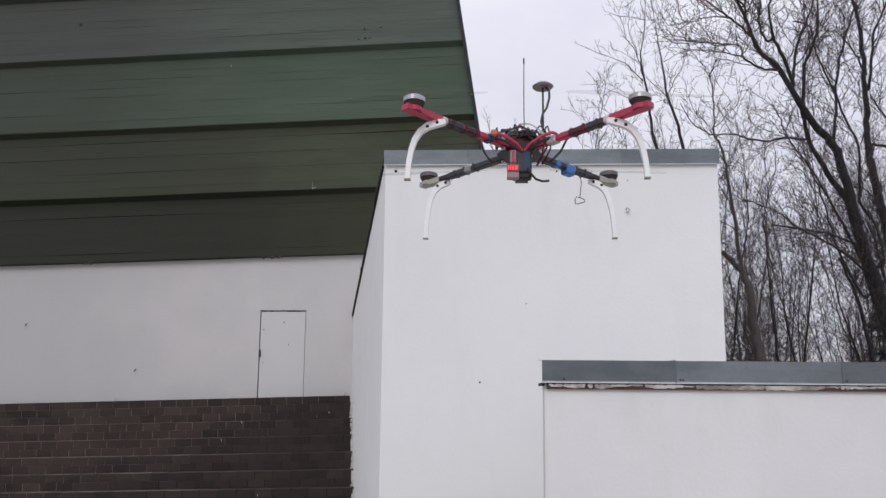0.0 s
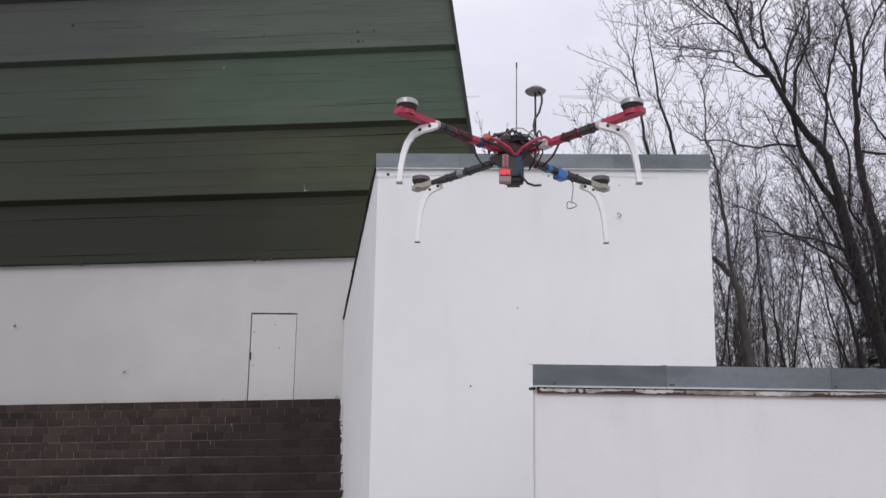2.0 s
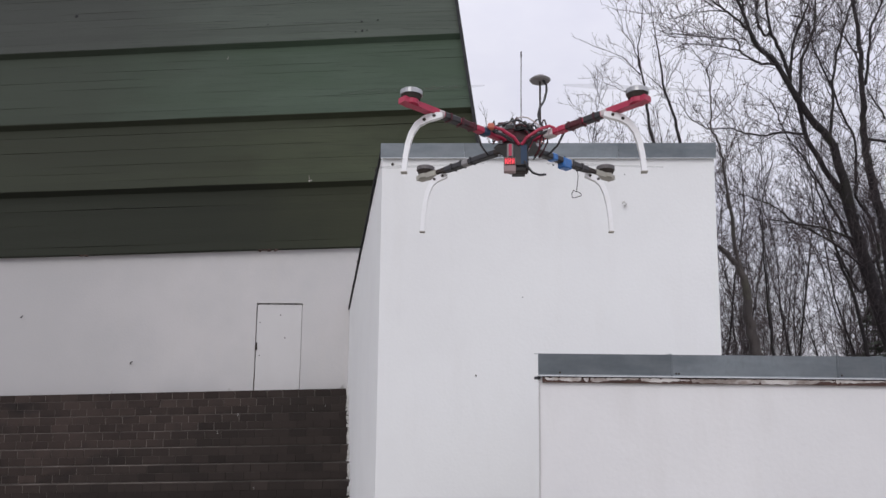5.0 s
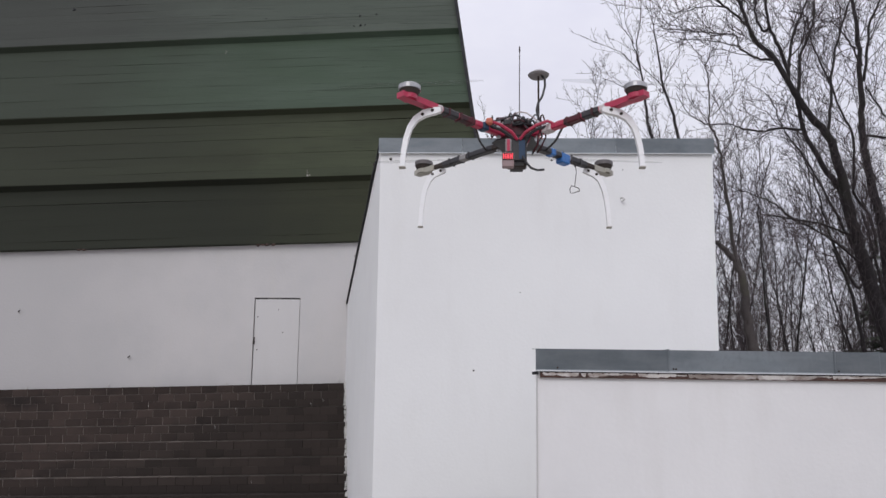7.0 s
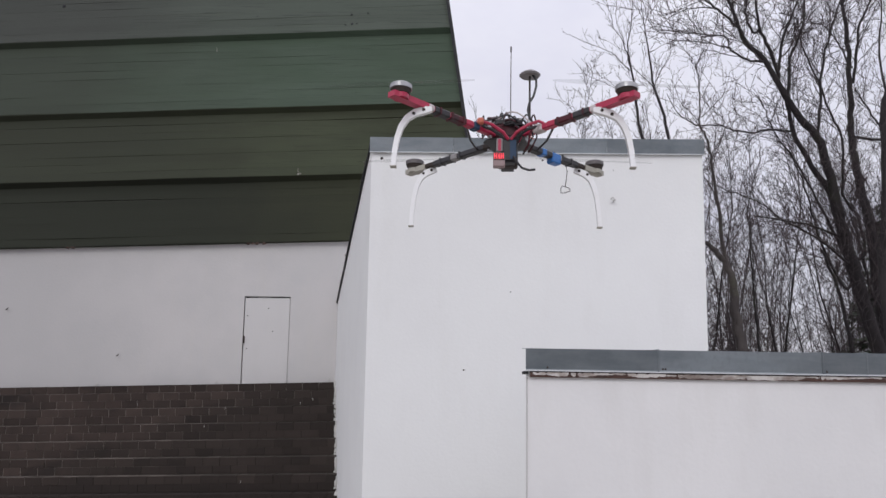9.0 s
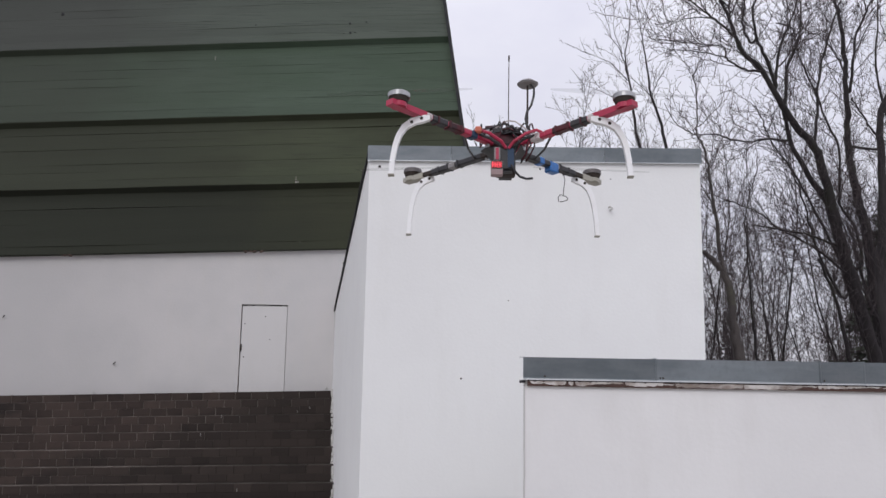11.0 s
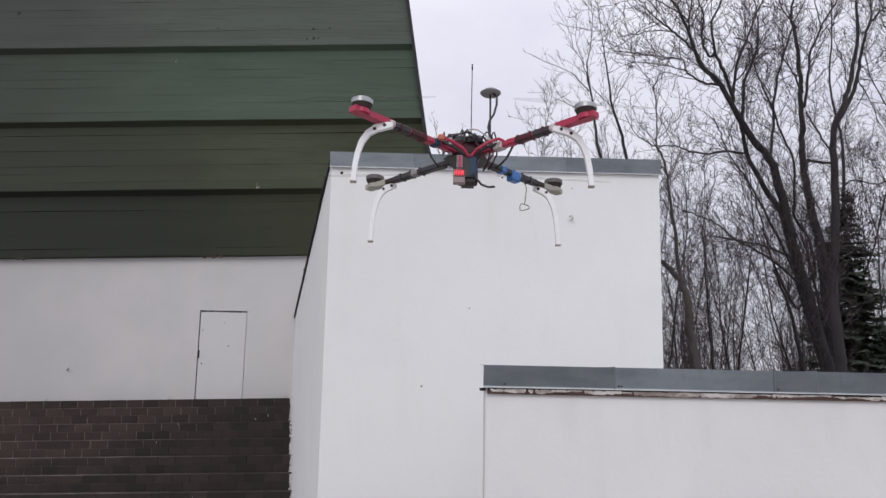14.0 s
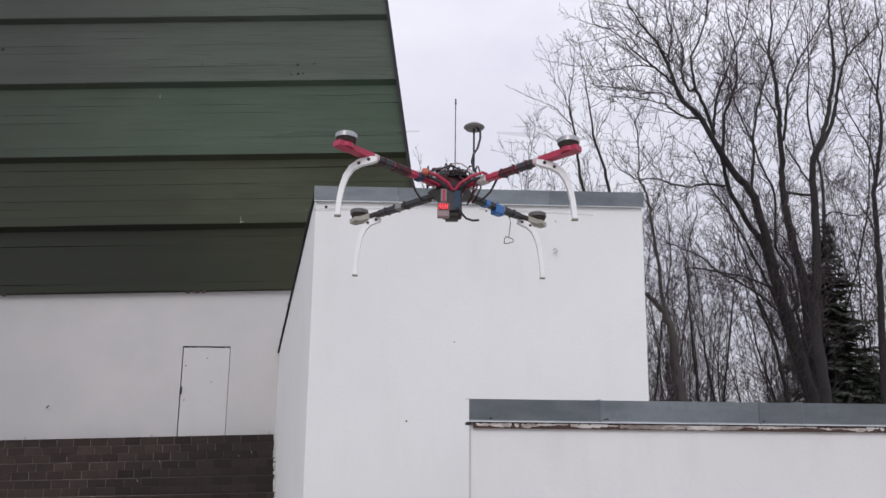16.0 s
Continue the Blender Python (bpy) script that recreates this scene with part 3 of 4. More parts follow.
class BareTree:
    """A leafless tree: stems and limbs laid out one by one at a common depth, each starting from the limb that bears it."""

    def __init__(self, seed, depth, x, label, bark, reach, spacing, thin, lift, levels=3, group="bare trees"):
        self.root = thing("bare_tree", pose(x, depth, -1.4), label, "tree", group)
        self.foot, self.depth, self.bark = Vector((x, depth, -1.4)), depth, bark
        self.wood, self.twigs, self.lines = Wood(seed), Wood(seed + 1), []
        self.reach, self.spacing, self.thin, self.lift, self.levels = reach, spacing, thin, lift, levels

    def limb(self, r0, r1, lean, *pts, bare=0.06):
        """Radii at both ends, how far it leans away, and its (x, z) course as seen at the tree's depth."""
        g, n, depth = self.wood.rng, len(pts), self.depth
        start = depth
        if pts[0][1] > 0:
            borne = [p for line in self.lines for p in line]
            near = min(borne, key=lambda p: (p.x * depth / p.y - pts[0][0]) ** 2 + (EYE_Z + (p.z - EYE_Z) * depth / p.y - pts[0][1]) ** 2)
            start = near.y
        line = [near] if pts[0][1] > 0 else []
        for i, (x, z) in enumerate(pts):
            y = start + lean * i / (n - 1)
            line.append(Vector((x * y / depth, y, EYE_Z + (z - EYE_Z) * y / depth)))
        n = len(line)
        fine = [line[0]]
        for i in range(n - 1):
            p0, p1, p2, p3 = line[max(i - 1, 0)], line[i], line[i + 1], line[min(i + 2, n - 1)]
            for t in (0.25, 0.5, 0.75, 1.0):
                q = 0.5 * (2 * p1 + (p2 - p0) * t + (2 * p0 - 5 * p1 + 4 * p2 - p3) * t * t + (3 * p1 - p0 - 3 * p2 + p3) * t ** 3)
                fine.append(q + Vector((g.gauss(0, 0.014), g.gauss(0, 0.014), g.gauss(0, 0.010))))
        self.lines.append(fine)
        course = [p - self.foot for p in fine]
        self.wood.stick(course, (1.05 if r0 > 0.1 else 0.82) * r0, 0.6 * r1, 9 if r0 > 0.08 else 6)
        if r0 > 0.08:
            bare = 0.30
        sprout(self.twigs, course, r0, r1, self.levels, self.spacing * (1.0 if r0 > 0.04 else 1.35), self.reach, self.thin, self.lift, bare)
        return self

    def done(self):
        self.wood.mesh("trunk", self.bark, self.root)
        self.twigs.mesh("crown", TWIG, self.root)


tree = BareTree(21, 22.0, 12.15, "large bare multi-stemmed tree with dark bark and spreading limbs", DARK_BARK, 2.2, 0.245, 0.0085, 0.22)
tree.limb(0.19, 0.022, -1.5, (12.15, -1.4), (11.85, 1.75), (11.6, 2.9), (11.2, 4.55), (10.9, 5.8), (10.75, 6.75), (10.45, 8), (9.95, 8.65), (9.55, 9.3), (9.05, 10.25), (8.45, 10.95), (8.25, 11.6), (7.9, 12.45), (7.5, 12.95), (7.1, 13.65), (6.85, 14.5))
tree.limb(0.15, 0.08, -0.6, (12.05, -1.4), (11.75, 1.75), (11.4, 3.35), (11.05, 4.7), (10.65, 6.55), (10.05, 7.55), (9.7, 8.4), (9.6, 9.2))
tree.limb(0.075, 0.02, -1.0, (9.4, 9.9), (9.1, 10.8), (8.9, 11.35), (8.9, 12.15), (9.25, 12.95), (9.45, 13.9), (9.6, 15))
tree.limb(0.05, 0.014, -1.0, (8.75, 11.1), (8.55, 11.7), (8.65, 12.25), (8.4, 13), (8.3, 13.7), (8.25, 14.75))
tree.limb(0.07, 0.018, 0.6, (9.65, 9.4), (9.75, 10.35), (10.05, 11.05), (10.2, 11.8), (10.15, 12.65), (10, 13.6), (9.95, 14.85))
tree.limb(0.06, 0.016, 0.8, (9.4, 10.05), (9.55, 10.9), (9.9, 11.75), (10.1, 12.3), (10.5, 13.1), (10.75, 14.15), (11.05, 15.3))
tree.limb(0.06, 0.018, 1.2, (10.35, 8.1), (10.5, 9.15), (10.65, 10.4), (10.9, 11.2), (11.2, 12.05), (11.65, 12.95), (12.2, 14.05), (12.55, 15))
tree.limb(0.055, 0.03, 0.4, (11.5, 5), (11.35, 5.95), (11, 6.65), (11.05, 8.1), (10.8, 8.75), (10.55, 9.5), (10.25, 10.3), (10.05, 10.85), (9.95, 11.5), (9.5, 11.65))
tree.limb(0.045, 0.016, -1.2, (11.25, 4.55), (10.5, 5.2), (9.9, 5.6), (9.25, 5.95), (8.9, 6.25), (8.4, 6.5), (7.9, 6.65), (7.45, 6.85), (7, 7))
tree.limb(0.05, 0.03, -0.8, (10.9, 5.45), (10.25, 5.7), (9.2, 5.9), (8.55, 6))
tree.limb(0.045, 0.014, -1.4, (9.7, 8.3), (9.1, 8.35), (8.55, 8.25), (8, 8.35), (7.75, 8.45), (7.2, 8.4), (6.8, 8.6), (6.55, 8.85), (6.35, 9.3))
tree.limb(0.05, 0.014, -1.6, (9.05, 10.25), (8.55, 10.3), (8.2, 10.5), (8.05, 10.7), (8, 10.95), (7.3, 11), (6.65, 11.05), (6, 11.1))
tree.limb(0.03, 0.012, -1.5, (8.05, 10.65), (7.45, 10.75), (6.85, 10.8), (6.55, 10.8))
tree.limb(0.05, 0.012, -1.6, (8.3, 11.25), (7.9, 11.65), (7.5, 11.95), (7.1, 12.3), (6.85, 12.6), (6.45, 12.85), (6, 13))
tree.limb(0.03, 0.01, -1.6, (7.75, 11.75), (7.15, 11.75), (6.4, 11.55), (6.05, 11.55))
tree.limb(0.035, 0.012, -1.2, (8.15, 12.15), (7.65, 12.5), (7.2, 12.75), (6.85, 13.05), (6.45, 13.35))
tree.limb(0.04, 0.012, -1.0, (8.2, 11.9), (8.3, 12.8), (8.2, 13.5), (8.1, 14.55))
tree.limb(0.06, 0.02, 0.8, (11.05, 4.7), (10.5, 5.95), (10.1, 6.85), (9.7, 7.55), (9.35, 8.05), (9.05, 8.7), (8.85, 9.25))
tree.limb(0.05, 0.02, -0.8, (10.9, 4.1), (10.35, 5.3), (10.15, 6.1), (9.9, 7), (9.65, 7.7), (9.3, 8.05))
tree.limb(0.1, 0.06, -0.5, (11.55, -1.4), (11.45, 1.75), (11.05, 2.4), (10.9, 3.2), (10.7, 4.1), (10.35, 5.1))
tree.limb(0.09, 0.05, 0.6, (12.35, -1.4), (12.25, 1.75), (12.1, 2.75), (11.6, 4.1), (11.35, 5.35), (11.15, 6.1))
tree.done()
tree = BareTree(25, 22.5, 12.4, "tall bare tree with leaning dark stem", DARK_BARK, 2.2, 0.25, 0.0085, 0.25)
tree.limb(0.17, 0.03, 0.8, (12.4, -1.4), (12.3, 1.75), (12.1, 3.55), (11.95, 5.75), (11.75, 6.85), (11.65, 7.5), (11.55, 8.35), (11.6, 9.2), (11.6, 10.2), (11.6, 11.35), (11.5, 12.15), (11.45, 12.75), (11.6, 13.5), (11.6, 14.3), (11.75, 15.45))
tree.limb(0.05, 0.018, 1.2, (11.65, 10.35), (11.45, 10.8), (11.2, 11.25), (10.85, 11.6), (10.35, 11.6))
tree.limb(0.06, 0.02, -0.6, (11.7, 9.95), (11.85, 10.85), (11.95, 11.5), (12.25, 12.2), (12.55, 12.75), (13.1, 13.6), (13.45, 14.4), (13.75, 15.55))
tree.limb(0.035, 0.014, 1.0, (12.3, 12.35), (12.2, 12.95), (12.1, 13.6), (12.3, 14.7))
tree.limb(0.05, 0.03, -0.5, (12.55, 8.3), (12.25, 8.85), (11.95, 9.35), (11.7, 9.75))
tree.limb(0.035, 0.014, 0.5, (11.6, 12.3), (11.25, 12.75), (11.05, 13.25), (10.8, 13.9), (10.75, 15))
tree.done()
tree = BareTree(31, 20.0, 11.1, "tall bare tree forking high up beside the spruce", DARK_BARK, 2.0, 0.21, 0.0078, 0.2)
tree.limb(0.15, 0.03, 0.6, (11.1, -1.4), (11, 1.75), (10.9, 3.35), (10.9, 4.75), (11.05, 6.3), (11.1, 7.5), (11.1, 8.3), (11.45, 9.15), (11.65, 9.8), (11.85, 10.55), (11.95, 11.6), (11.9, 12.35), (11.95, 13), (11.95, 14))
tree.limb(0.085, 0.02, 0.8, (11.15, 8.45), (11.7, 9.45), (11.9, 10.1), (12.1, 10.9), (12.3, 11.55), (12.3, 12.2), (12.25, 12.85), (12.25, 13.85))
tree.limb(0.045, 0.012, -0.6, (12.25, 11.35), (12.55, 11.65), (12.95, 12), (13.25, 12.4), (13.6, 12.85), (13.95, 13.25))
tree.limb(0.04, 0.012, 0.8, (12.3, 12.2), (12.55, 12.65), (12.75, 13.2), (12.9, 14.05))
tree.limb(0.03, 0.012, -0.8, (11.8, 9.8), (12.05, 9.4), (12.25, 8.85), (12.5, 8.3))
tree.limb(0.03, 0.01, -0.8, (11.1, 6.8), (11.5, 7.1), (12, 7.05), (12.6, 7.15), (13, 7.3))
tree.limb(0.025, 0.01, -0.8, (11.6, 9.7), (11.45, 10.3), (11.3, 10.8), (11.3, 11.35))
tree.done()
tree = BareTree(35, 24.0, 15.05, "tall bare dark tree beyond the spruce", DARK_BARK, 2.2, 0.23, 0.009, 0.2)
tree.limb(0.12, 0.022, 0.4, (15.05, -1.4), (14.95, 1.75), (15.05, 4.4), (15.15, 6.1), (15.2, 7.45), (15.25, 8.9), (15.45, 9.8), (15.7, 11.1), (15.65, 12.05), (15.8, 13), (16, 13.9), (15.9, 14.65), (15.9, 15.95))
tree.limb(0.06, 0.014, -0.8, (15.3, 9.45), (15.25, 10.15), (14.95, 10.85), (14.6, 11.55), (14.5, 12.35))
tree.limb(0.045, 0.012, 0.8, (15.2, 7.45), (14.95, 8.1), (14.7, 8.6), (14.5, 9.05))
tree.limb(0.05, 0.014, 0.6, (15.65, 12.15), (15.4, 12.8), (15.1, 13.45), (15.05, 14.5))
tree.limb(0.04, 0.012, -0.6, (15.4, 9.1), (15.95, 9.8), (16.4, 10.75))
tree.done()
tree = BareTree(41, 18.0, 6.8, "crooked bare tree with pale grey-green bark and slender upright limb", BARK, 1.4, 0.22, 0.0068, 0.25)
tree.limb(0.15, 0.07, 0.3, (6.8, -1.4), (6.7, 1.85), (6.65, 2.4), (6.55, 3.1), (6.5, 3.7), (6.4, 4.1), (6.2, 4.35), (6, 4.55), (5.7, 4.7))
tree.limb(0.06, 0.02, 0.5, (6.4, 4.05), (6.3, 4.85), (6.25, 5.45), (6.15, 6.05), (6.1, 6.65), (6, 7), (5.9, 7.2), (5.9, 7.7), (5.9, 8.25), (5.85, 8.55))
tree.limb(0.016, 0.008, 0.3, (5.85, 8.55), (6.1, 8.9), (6.25, 9.35), (6.35, 9.6))
tree.limb(0.016, 0.008, -0.3, (5.85, 8.55), (5.7, 8.8), (5.5, 9.05), (5.4, 9.45))
tree.limb(0.016, 0.007, -0.3, (5.9, 7.35), (6.25, 7.65), (6.5, 8.05), (6.6, 8.45))
tree.limb(0.03, 0.012, -0.3, (6.25, 5.4), (6.1, 5.8), (5.95, 6.1), (5.75, 6.6))
tree.done()
tree = BareTree(51, 27.0, 7.85, "slender bare twin-stemmed tree with fine upright twigs", DARK_BARK, 1.25, 0.25, 0.0085, 0.5)
tree.limb(0.09, 0.012, 0.5, (7.85, -1.4), (7.65, 6.4), (7, 9.25), (6.8, 10.2), (6.7, 11.2), (6.55, 12.1), (6.5, 12.65), (6.6, 13.25), (6.7, 14.3), (6.65, 14.95))
tree.limb(0.09, 0.012, -0.5, (8.7, -1.4), (8.5, 6.4), (7.85, 9.3), (7.6, 10.45), (7.35, 11.25), (7.25, 12.15), (7.15, 12.85), (7.05, 13.5), (7, 14.1), (6.9, 14.8))
tree.limb(0.03, 0.009, -0.8, (6.55, 12), (6.35, 12.8), (6.05, 13.25), (5.9, 13.9), (5.65, 14.6))
tree.limb(0.025, 0.008, -0.6, (6.55, 11.8), (5.95, 12.4), (5.4, 12.65), (4.7, 12.9))
tree.limb(0.025, 0.008, 0.6, (7.35, 11.1), (7.6, 11.8), (7.9, 12.35), (8.15, 13))
tree.limb(0.025, 0.009, 0.4, (7.4, 11.15), (6.9, 11.7), (6.55, 12))
tree.limb(0.02, 0.008, 0.4, (6.4, 12.75), (6.15, 13.45), (6.15, 14.15), (6.1, 14.75))
tree.limb(0.02, 0.008, 0.4, (7.1, 13.45), (7.3, 14.1), (7.4, 14.4))
tree.limb(0.02, 0.008, -0.4, (6.7, 11), (6.05, 11.2), (5.35, 11.5), (4.95, 11.7))
tree.done()
tree = BareTree(57, 24.0, 9.45, "thin dark bare tree with straight stem", DARK_BARK, 1.4, 0.3, 0.008, 0.2)
tree.limb(0.065, 0.012, 0.2, (9.45, -1.4), (9.4, 1.95), (9.35, 2.8), (9.3, 3.6), (9.25, 4.75), (9.2, 5.9), (9.25, 6.95), (9.6, 8), (9.6, 8.7))
tree.done()
tree = BareTree(61, 30.0, 2.2, "young bare tree behind the hall's gable", DARK_BARK, 0.75, 0.13, 0.008, 0.5)
tree.limb(0.04, 0.012, 0.3, (2.2, -1.4), (2.1, 5.0), (1.95, 9.2), (1.7, 10.4), (1.5, 11.6), bare=0.7)
tree.limb(0.03, 0.010, -0.3, (2.1, 5.0), (2.15, 9.2), (2.3, 10.1), (2.55, 11.1), bare=0.62)
tree.done()
tree = BareTree(91, 27.0, 15.9, "tall bare tree deeper in the wood", DARK_BARK, 2.2, 0.34, 0.0095, 0.2)
tree.limb(0.12, 0.02, 0.5, (15.9, -1.4), (15.8, 2.5), (15.5, 5.0), (15.2, 7.5), (15.3, 10.0), (15.0, 12.5), (15.2, 15.0), (15.0, 17.0))
tree.limb(0.06, 0.02, -1.0, (15.5, 5.0), (16.4, 7.5), (17.0, 10.0), (17.3, 13.0), (17.8, 16.0))
tree.done()


def sapling(seed, height):
    g = random.Random(seed)
    pts = [(0.0, 0.0)]
    x = 0.0
    for i in range(1, 7):
        x += g.gauss(0, 0.045) * height
        pts.append((x, height * i / 6))
    root = thing("sapling", Matrix(), "thin bare young tree in the wood's edge", "tree", "saplings at the wood's edge")
    wood, twigs = Wood(seed), Wood(seed + 1)
    line = [Vector((px, g.gauss(0, 0.1), pz)) for px, pz in pts]
    wood.stick(line, 0.0045 * height, 0.008, 6)
    sprout(twigs, line, 0.006 * height, 0.008, 2, 0.26, 0.21 * height, 0.0090, 0.2, 0.20)
    wood.mesh("trunk", DARK_BARK, root)
    twigs.mesh("crown", TWIG, root)
    return root


first = [sapling(70 + 3 * i, h) for i, h in enumerate((9.5, 11.5, 8.0, 13.0))]
g = random.Random(9)
used = [False] * 4
for i in range(72):
    y = g.uniform(25, 40)
    x = y * g.uniform(0.19, 0.68)
    k = i % 4
    m = pose(x, y, -1.35, g.uniform(-8, 8), g.uniform(-8, 8), g.uniform(0, 360))
    if used[k]:
        copy_thing(first[k], m @ Matrix.Scale(1.0, 4))
    else:
        first[k].matrix_basis, used[k] = m, True

# the wood beyond, too thick to count
woods = Wood(301)
g = woods.rng
for i in range(80):
    y = g.uniform(46, 75)
    x = y * g.uniform(0.02, 0.75)
    h = g.uniform(8, 17) * (0.6 if x < 0.3 * y else 1)
    p = Vector((x, y, -1.4))
    line = woods.shoot(p, Vector((g.gauss(0, 0.12), 0, 1)), h, 0.1, 0.5, 0.10)
    woods.stick(line, g.uniform(0.03, 0.065), 0.015, 4)
    sprout(woods, line, 0.07, 0.02, 2, 0.74, 2.8, 0.0135, 0.25, 0.25)
far = woods.mesh("woods", TWIG, None)
tagged(far, "thick leafless wood standing behind the buildings", "woods", kind="stuff")


def spruce(seed, height, spread):
    g = random.Random(seed)
    root = thing("spruce", Matrix(), "dark green spruce among the bare trees", "conifer")
    wood, leaf = Wood(seed), Wood(seed)
    wood.stick([Vector((0, 0, 0)), Vector((0.03, 0, height * 0.5)), Vector((0, 0, height))], 0.16, 0.01, 7)
    v, f = [], []
    z = height * 0.08
    while z < height - 0.1:
        t = 1 - z / height
        count = 5 + int(7 * t)
        for i in range(count):
            a = g.uniform(0, 2 * math.pi)
            reach = spread * (t ** 0.85) * g.uniform(0.4, 1.25) + 0.1
            droop = g.uniform(-0.35, 0.05) - 0.2 * t
            out = Vector((math.cos(a), math.sin(a), droop))
            base = Vector((0, 0, z + g.uniform(-0.2, 0.2)))
            wood.stick([base, base + out * reach * 0.6, base + out * reach + Vector((0, 0, 0.12 * reach))], 0.014, 0.004, 3)
            side = Vector((-math.sin(a), math.cos(a), 0))
            n = int(reach / 0.045)
            for j in range(2, n):
                s = j / n
                p = base + out * reach * s + Vector((0, 0, 0.12 * reach * s * s))
                for sign in (-1, 1):
                    ln = (0.14 + 0.30 * (1 - s)) * g.uniform(0.6, 1.2)
                    tip = p + side * sign * ln + out * ln * 0.6 + Vector((0, 0, g.uniform(-0.12, 0.02)))
                    w = out * 0.055 + Vector((0, 0, 0.03 * g.uniform(-1, 1)))
                    b = len(v)
                    v += [p - w, p + w, tip]
                    f.append((b, b + 1, b + 2))
        z += height * 0.012
    me = bpy.data.meshes.new("crown")
    me.from_pydata(v, [], f)
    me.materials.append(NEEDLE)
    wood.mesh("trunk", BARK, root)
    new("crown", me).parent = root
    return root


for seed, height, spread, x, y in ((81, 9.8, 2.7, 14.6, 26.0), (83, 5.6, 2.3, 16.6, 27.5)):
    spruce(seed, height, spread).matrix_basis = pose(x, y, -1.35)

# ---- the hovering drone ----
RED = material("red_plastic", (0.40, 0.016, 0.06), 0.4, spots=[(60, ONE, 0.5, 0.7, (0.22, 0.012, 0.03), 0.6)], spec=0.5)
WHITE = material("white_nylon", (0.82, 0.82, 0.83), 0.45, spots=[(40, ONE, 0.5, 0.7, (0.7, 0.69, 0.66), 0.5)], spec=0.5)
CREAM = material("yellowed_plastic", (0.36, 0.345, 0.30), 0.5, spots=[(40, ONE, 0.5, 0.7, (0.36, 0.34, 0.27), 0.5)])
BLACK = material("black_tape", (0.018, 0.017, 0.02), 0.5, spots=[(70, ONE, 0.5, 0.7, (0.05, 0.045, 0.045), 0.6)], spec=0.5)
BLUE = material("blue_shrink_wrap", (0.02, 0.14, 0.42), 0.35, spots=[(70, ONE, 0.5, 0.7, (0.01, 0.05, 0.16), 0.6)], spec=0.5)
ALU = material("worn_aluminium", (0.42, 0.42, 0.43), 0.4, 0.8, spots=[(60, ONE, 0.5, 0.7, (0.2, 0.2, 0.2), 0.6)])
GREY = material("grey_plastic", (0.25, 0.24, 0.24), 0.5)
ORANGE = material("orange_tape", (0.50, 0.14, 0.09), 0.5)
DULL = material("dull_dark_metal", (0.13, 0.12, 0.12), 0.45, 0.5)
ROSY = material("worn_grey_plastic_with_pink_cast", (0.30, 0.22, 0.22), 0.5)
NAVY = material("dark_blue_tape", (0.02, 0.045, 0.09), 0.5)
MAROON = material("dark_red_tape", (0.075, 0.012, 0.018), 0.5, spots=[(60, ONE, 0.45, 0.65, (0.02, 0.014, 0.016), 0.8)])
PALE = material("pale_printed_label", (0.55, 0.50, 0.50), 0.5, spots=[(90, ONE, 0.5, 0.6, (0.25, 0.16, 0.17), 0.7)])
LED = bpy.data.materials.new("red_led_digit")
LED.use_nodes = True
PROP = bpy.data.materials.new("smoky_translucent_plastic")
PROP.use_nodes = True
prop = PROP.node_tree.nodes["Principled BSDF"]
prop.inputs["Base Color"].default_value = (0.05, 0.05, 0.055, 1)
prop.inputs["Roughness"].default_value, prop.inputs["Alpha"].default_value = 0.3, 0.09
led = LED.node_tree.nodes["Principled BSDF"]
led.inputs["Base Color"].default_value = (0.6, 0.02, 0.03, 1)
led.inputs["Emission Color"].default_value = (1.0, 0.08, 0.12, 1)
led.inputs["Emission Strength"].default_value = 1.1

drone = thing("quadcopter", pose(0.1224, 1.31, 2.0238, -5.44, -0.13, -2.88), "hovering quadcopter with two red arms and white curved landing legs", "drone")


def plate(z, r, mat, name):
    bm = bmesh.new()
    ring = []
    for k in range(16):
        a = 2 * math.pi * (k + 0.5) / 16
        rr = r * (1.0 if (k // 2) % 2 == 0 else 0.78)
        ring.append((rr * math.cos(a), rr * math.sin(a)))
    prism(bm, [(x, y, z) for x, y in ring], [(x, y, z + 0.0018) for x, y in ring])
    return part(name, bm, mat, drone)


plate(-0.010, 0.041, BLACK, "bottom_plate")
plate(0.012, 0.037, BLACK, "top_plate")


def beam(bm, m, x0, x1, w0, w1, z0a, z0b, z1a, z1b):
    low = [(x0, -w0, z0a), (x1, -w1, z1a), (x1, w1, z1a), (x0, w0, z0a)]
    high = [(x0, -w0, z0b), (x1, -w1, z1b), (x1, w1, z1b), (x0, w0, z0b)]
    return prism(bm, [m @ Vector(p) for p in low], [m @ Vector(p) for p in high])


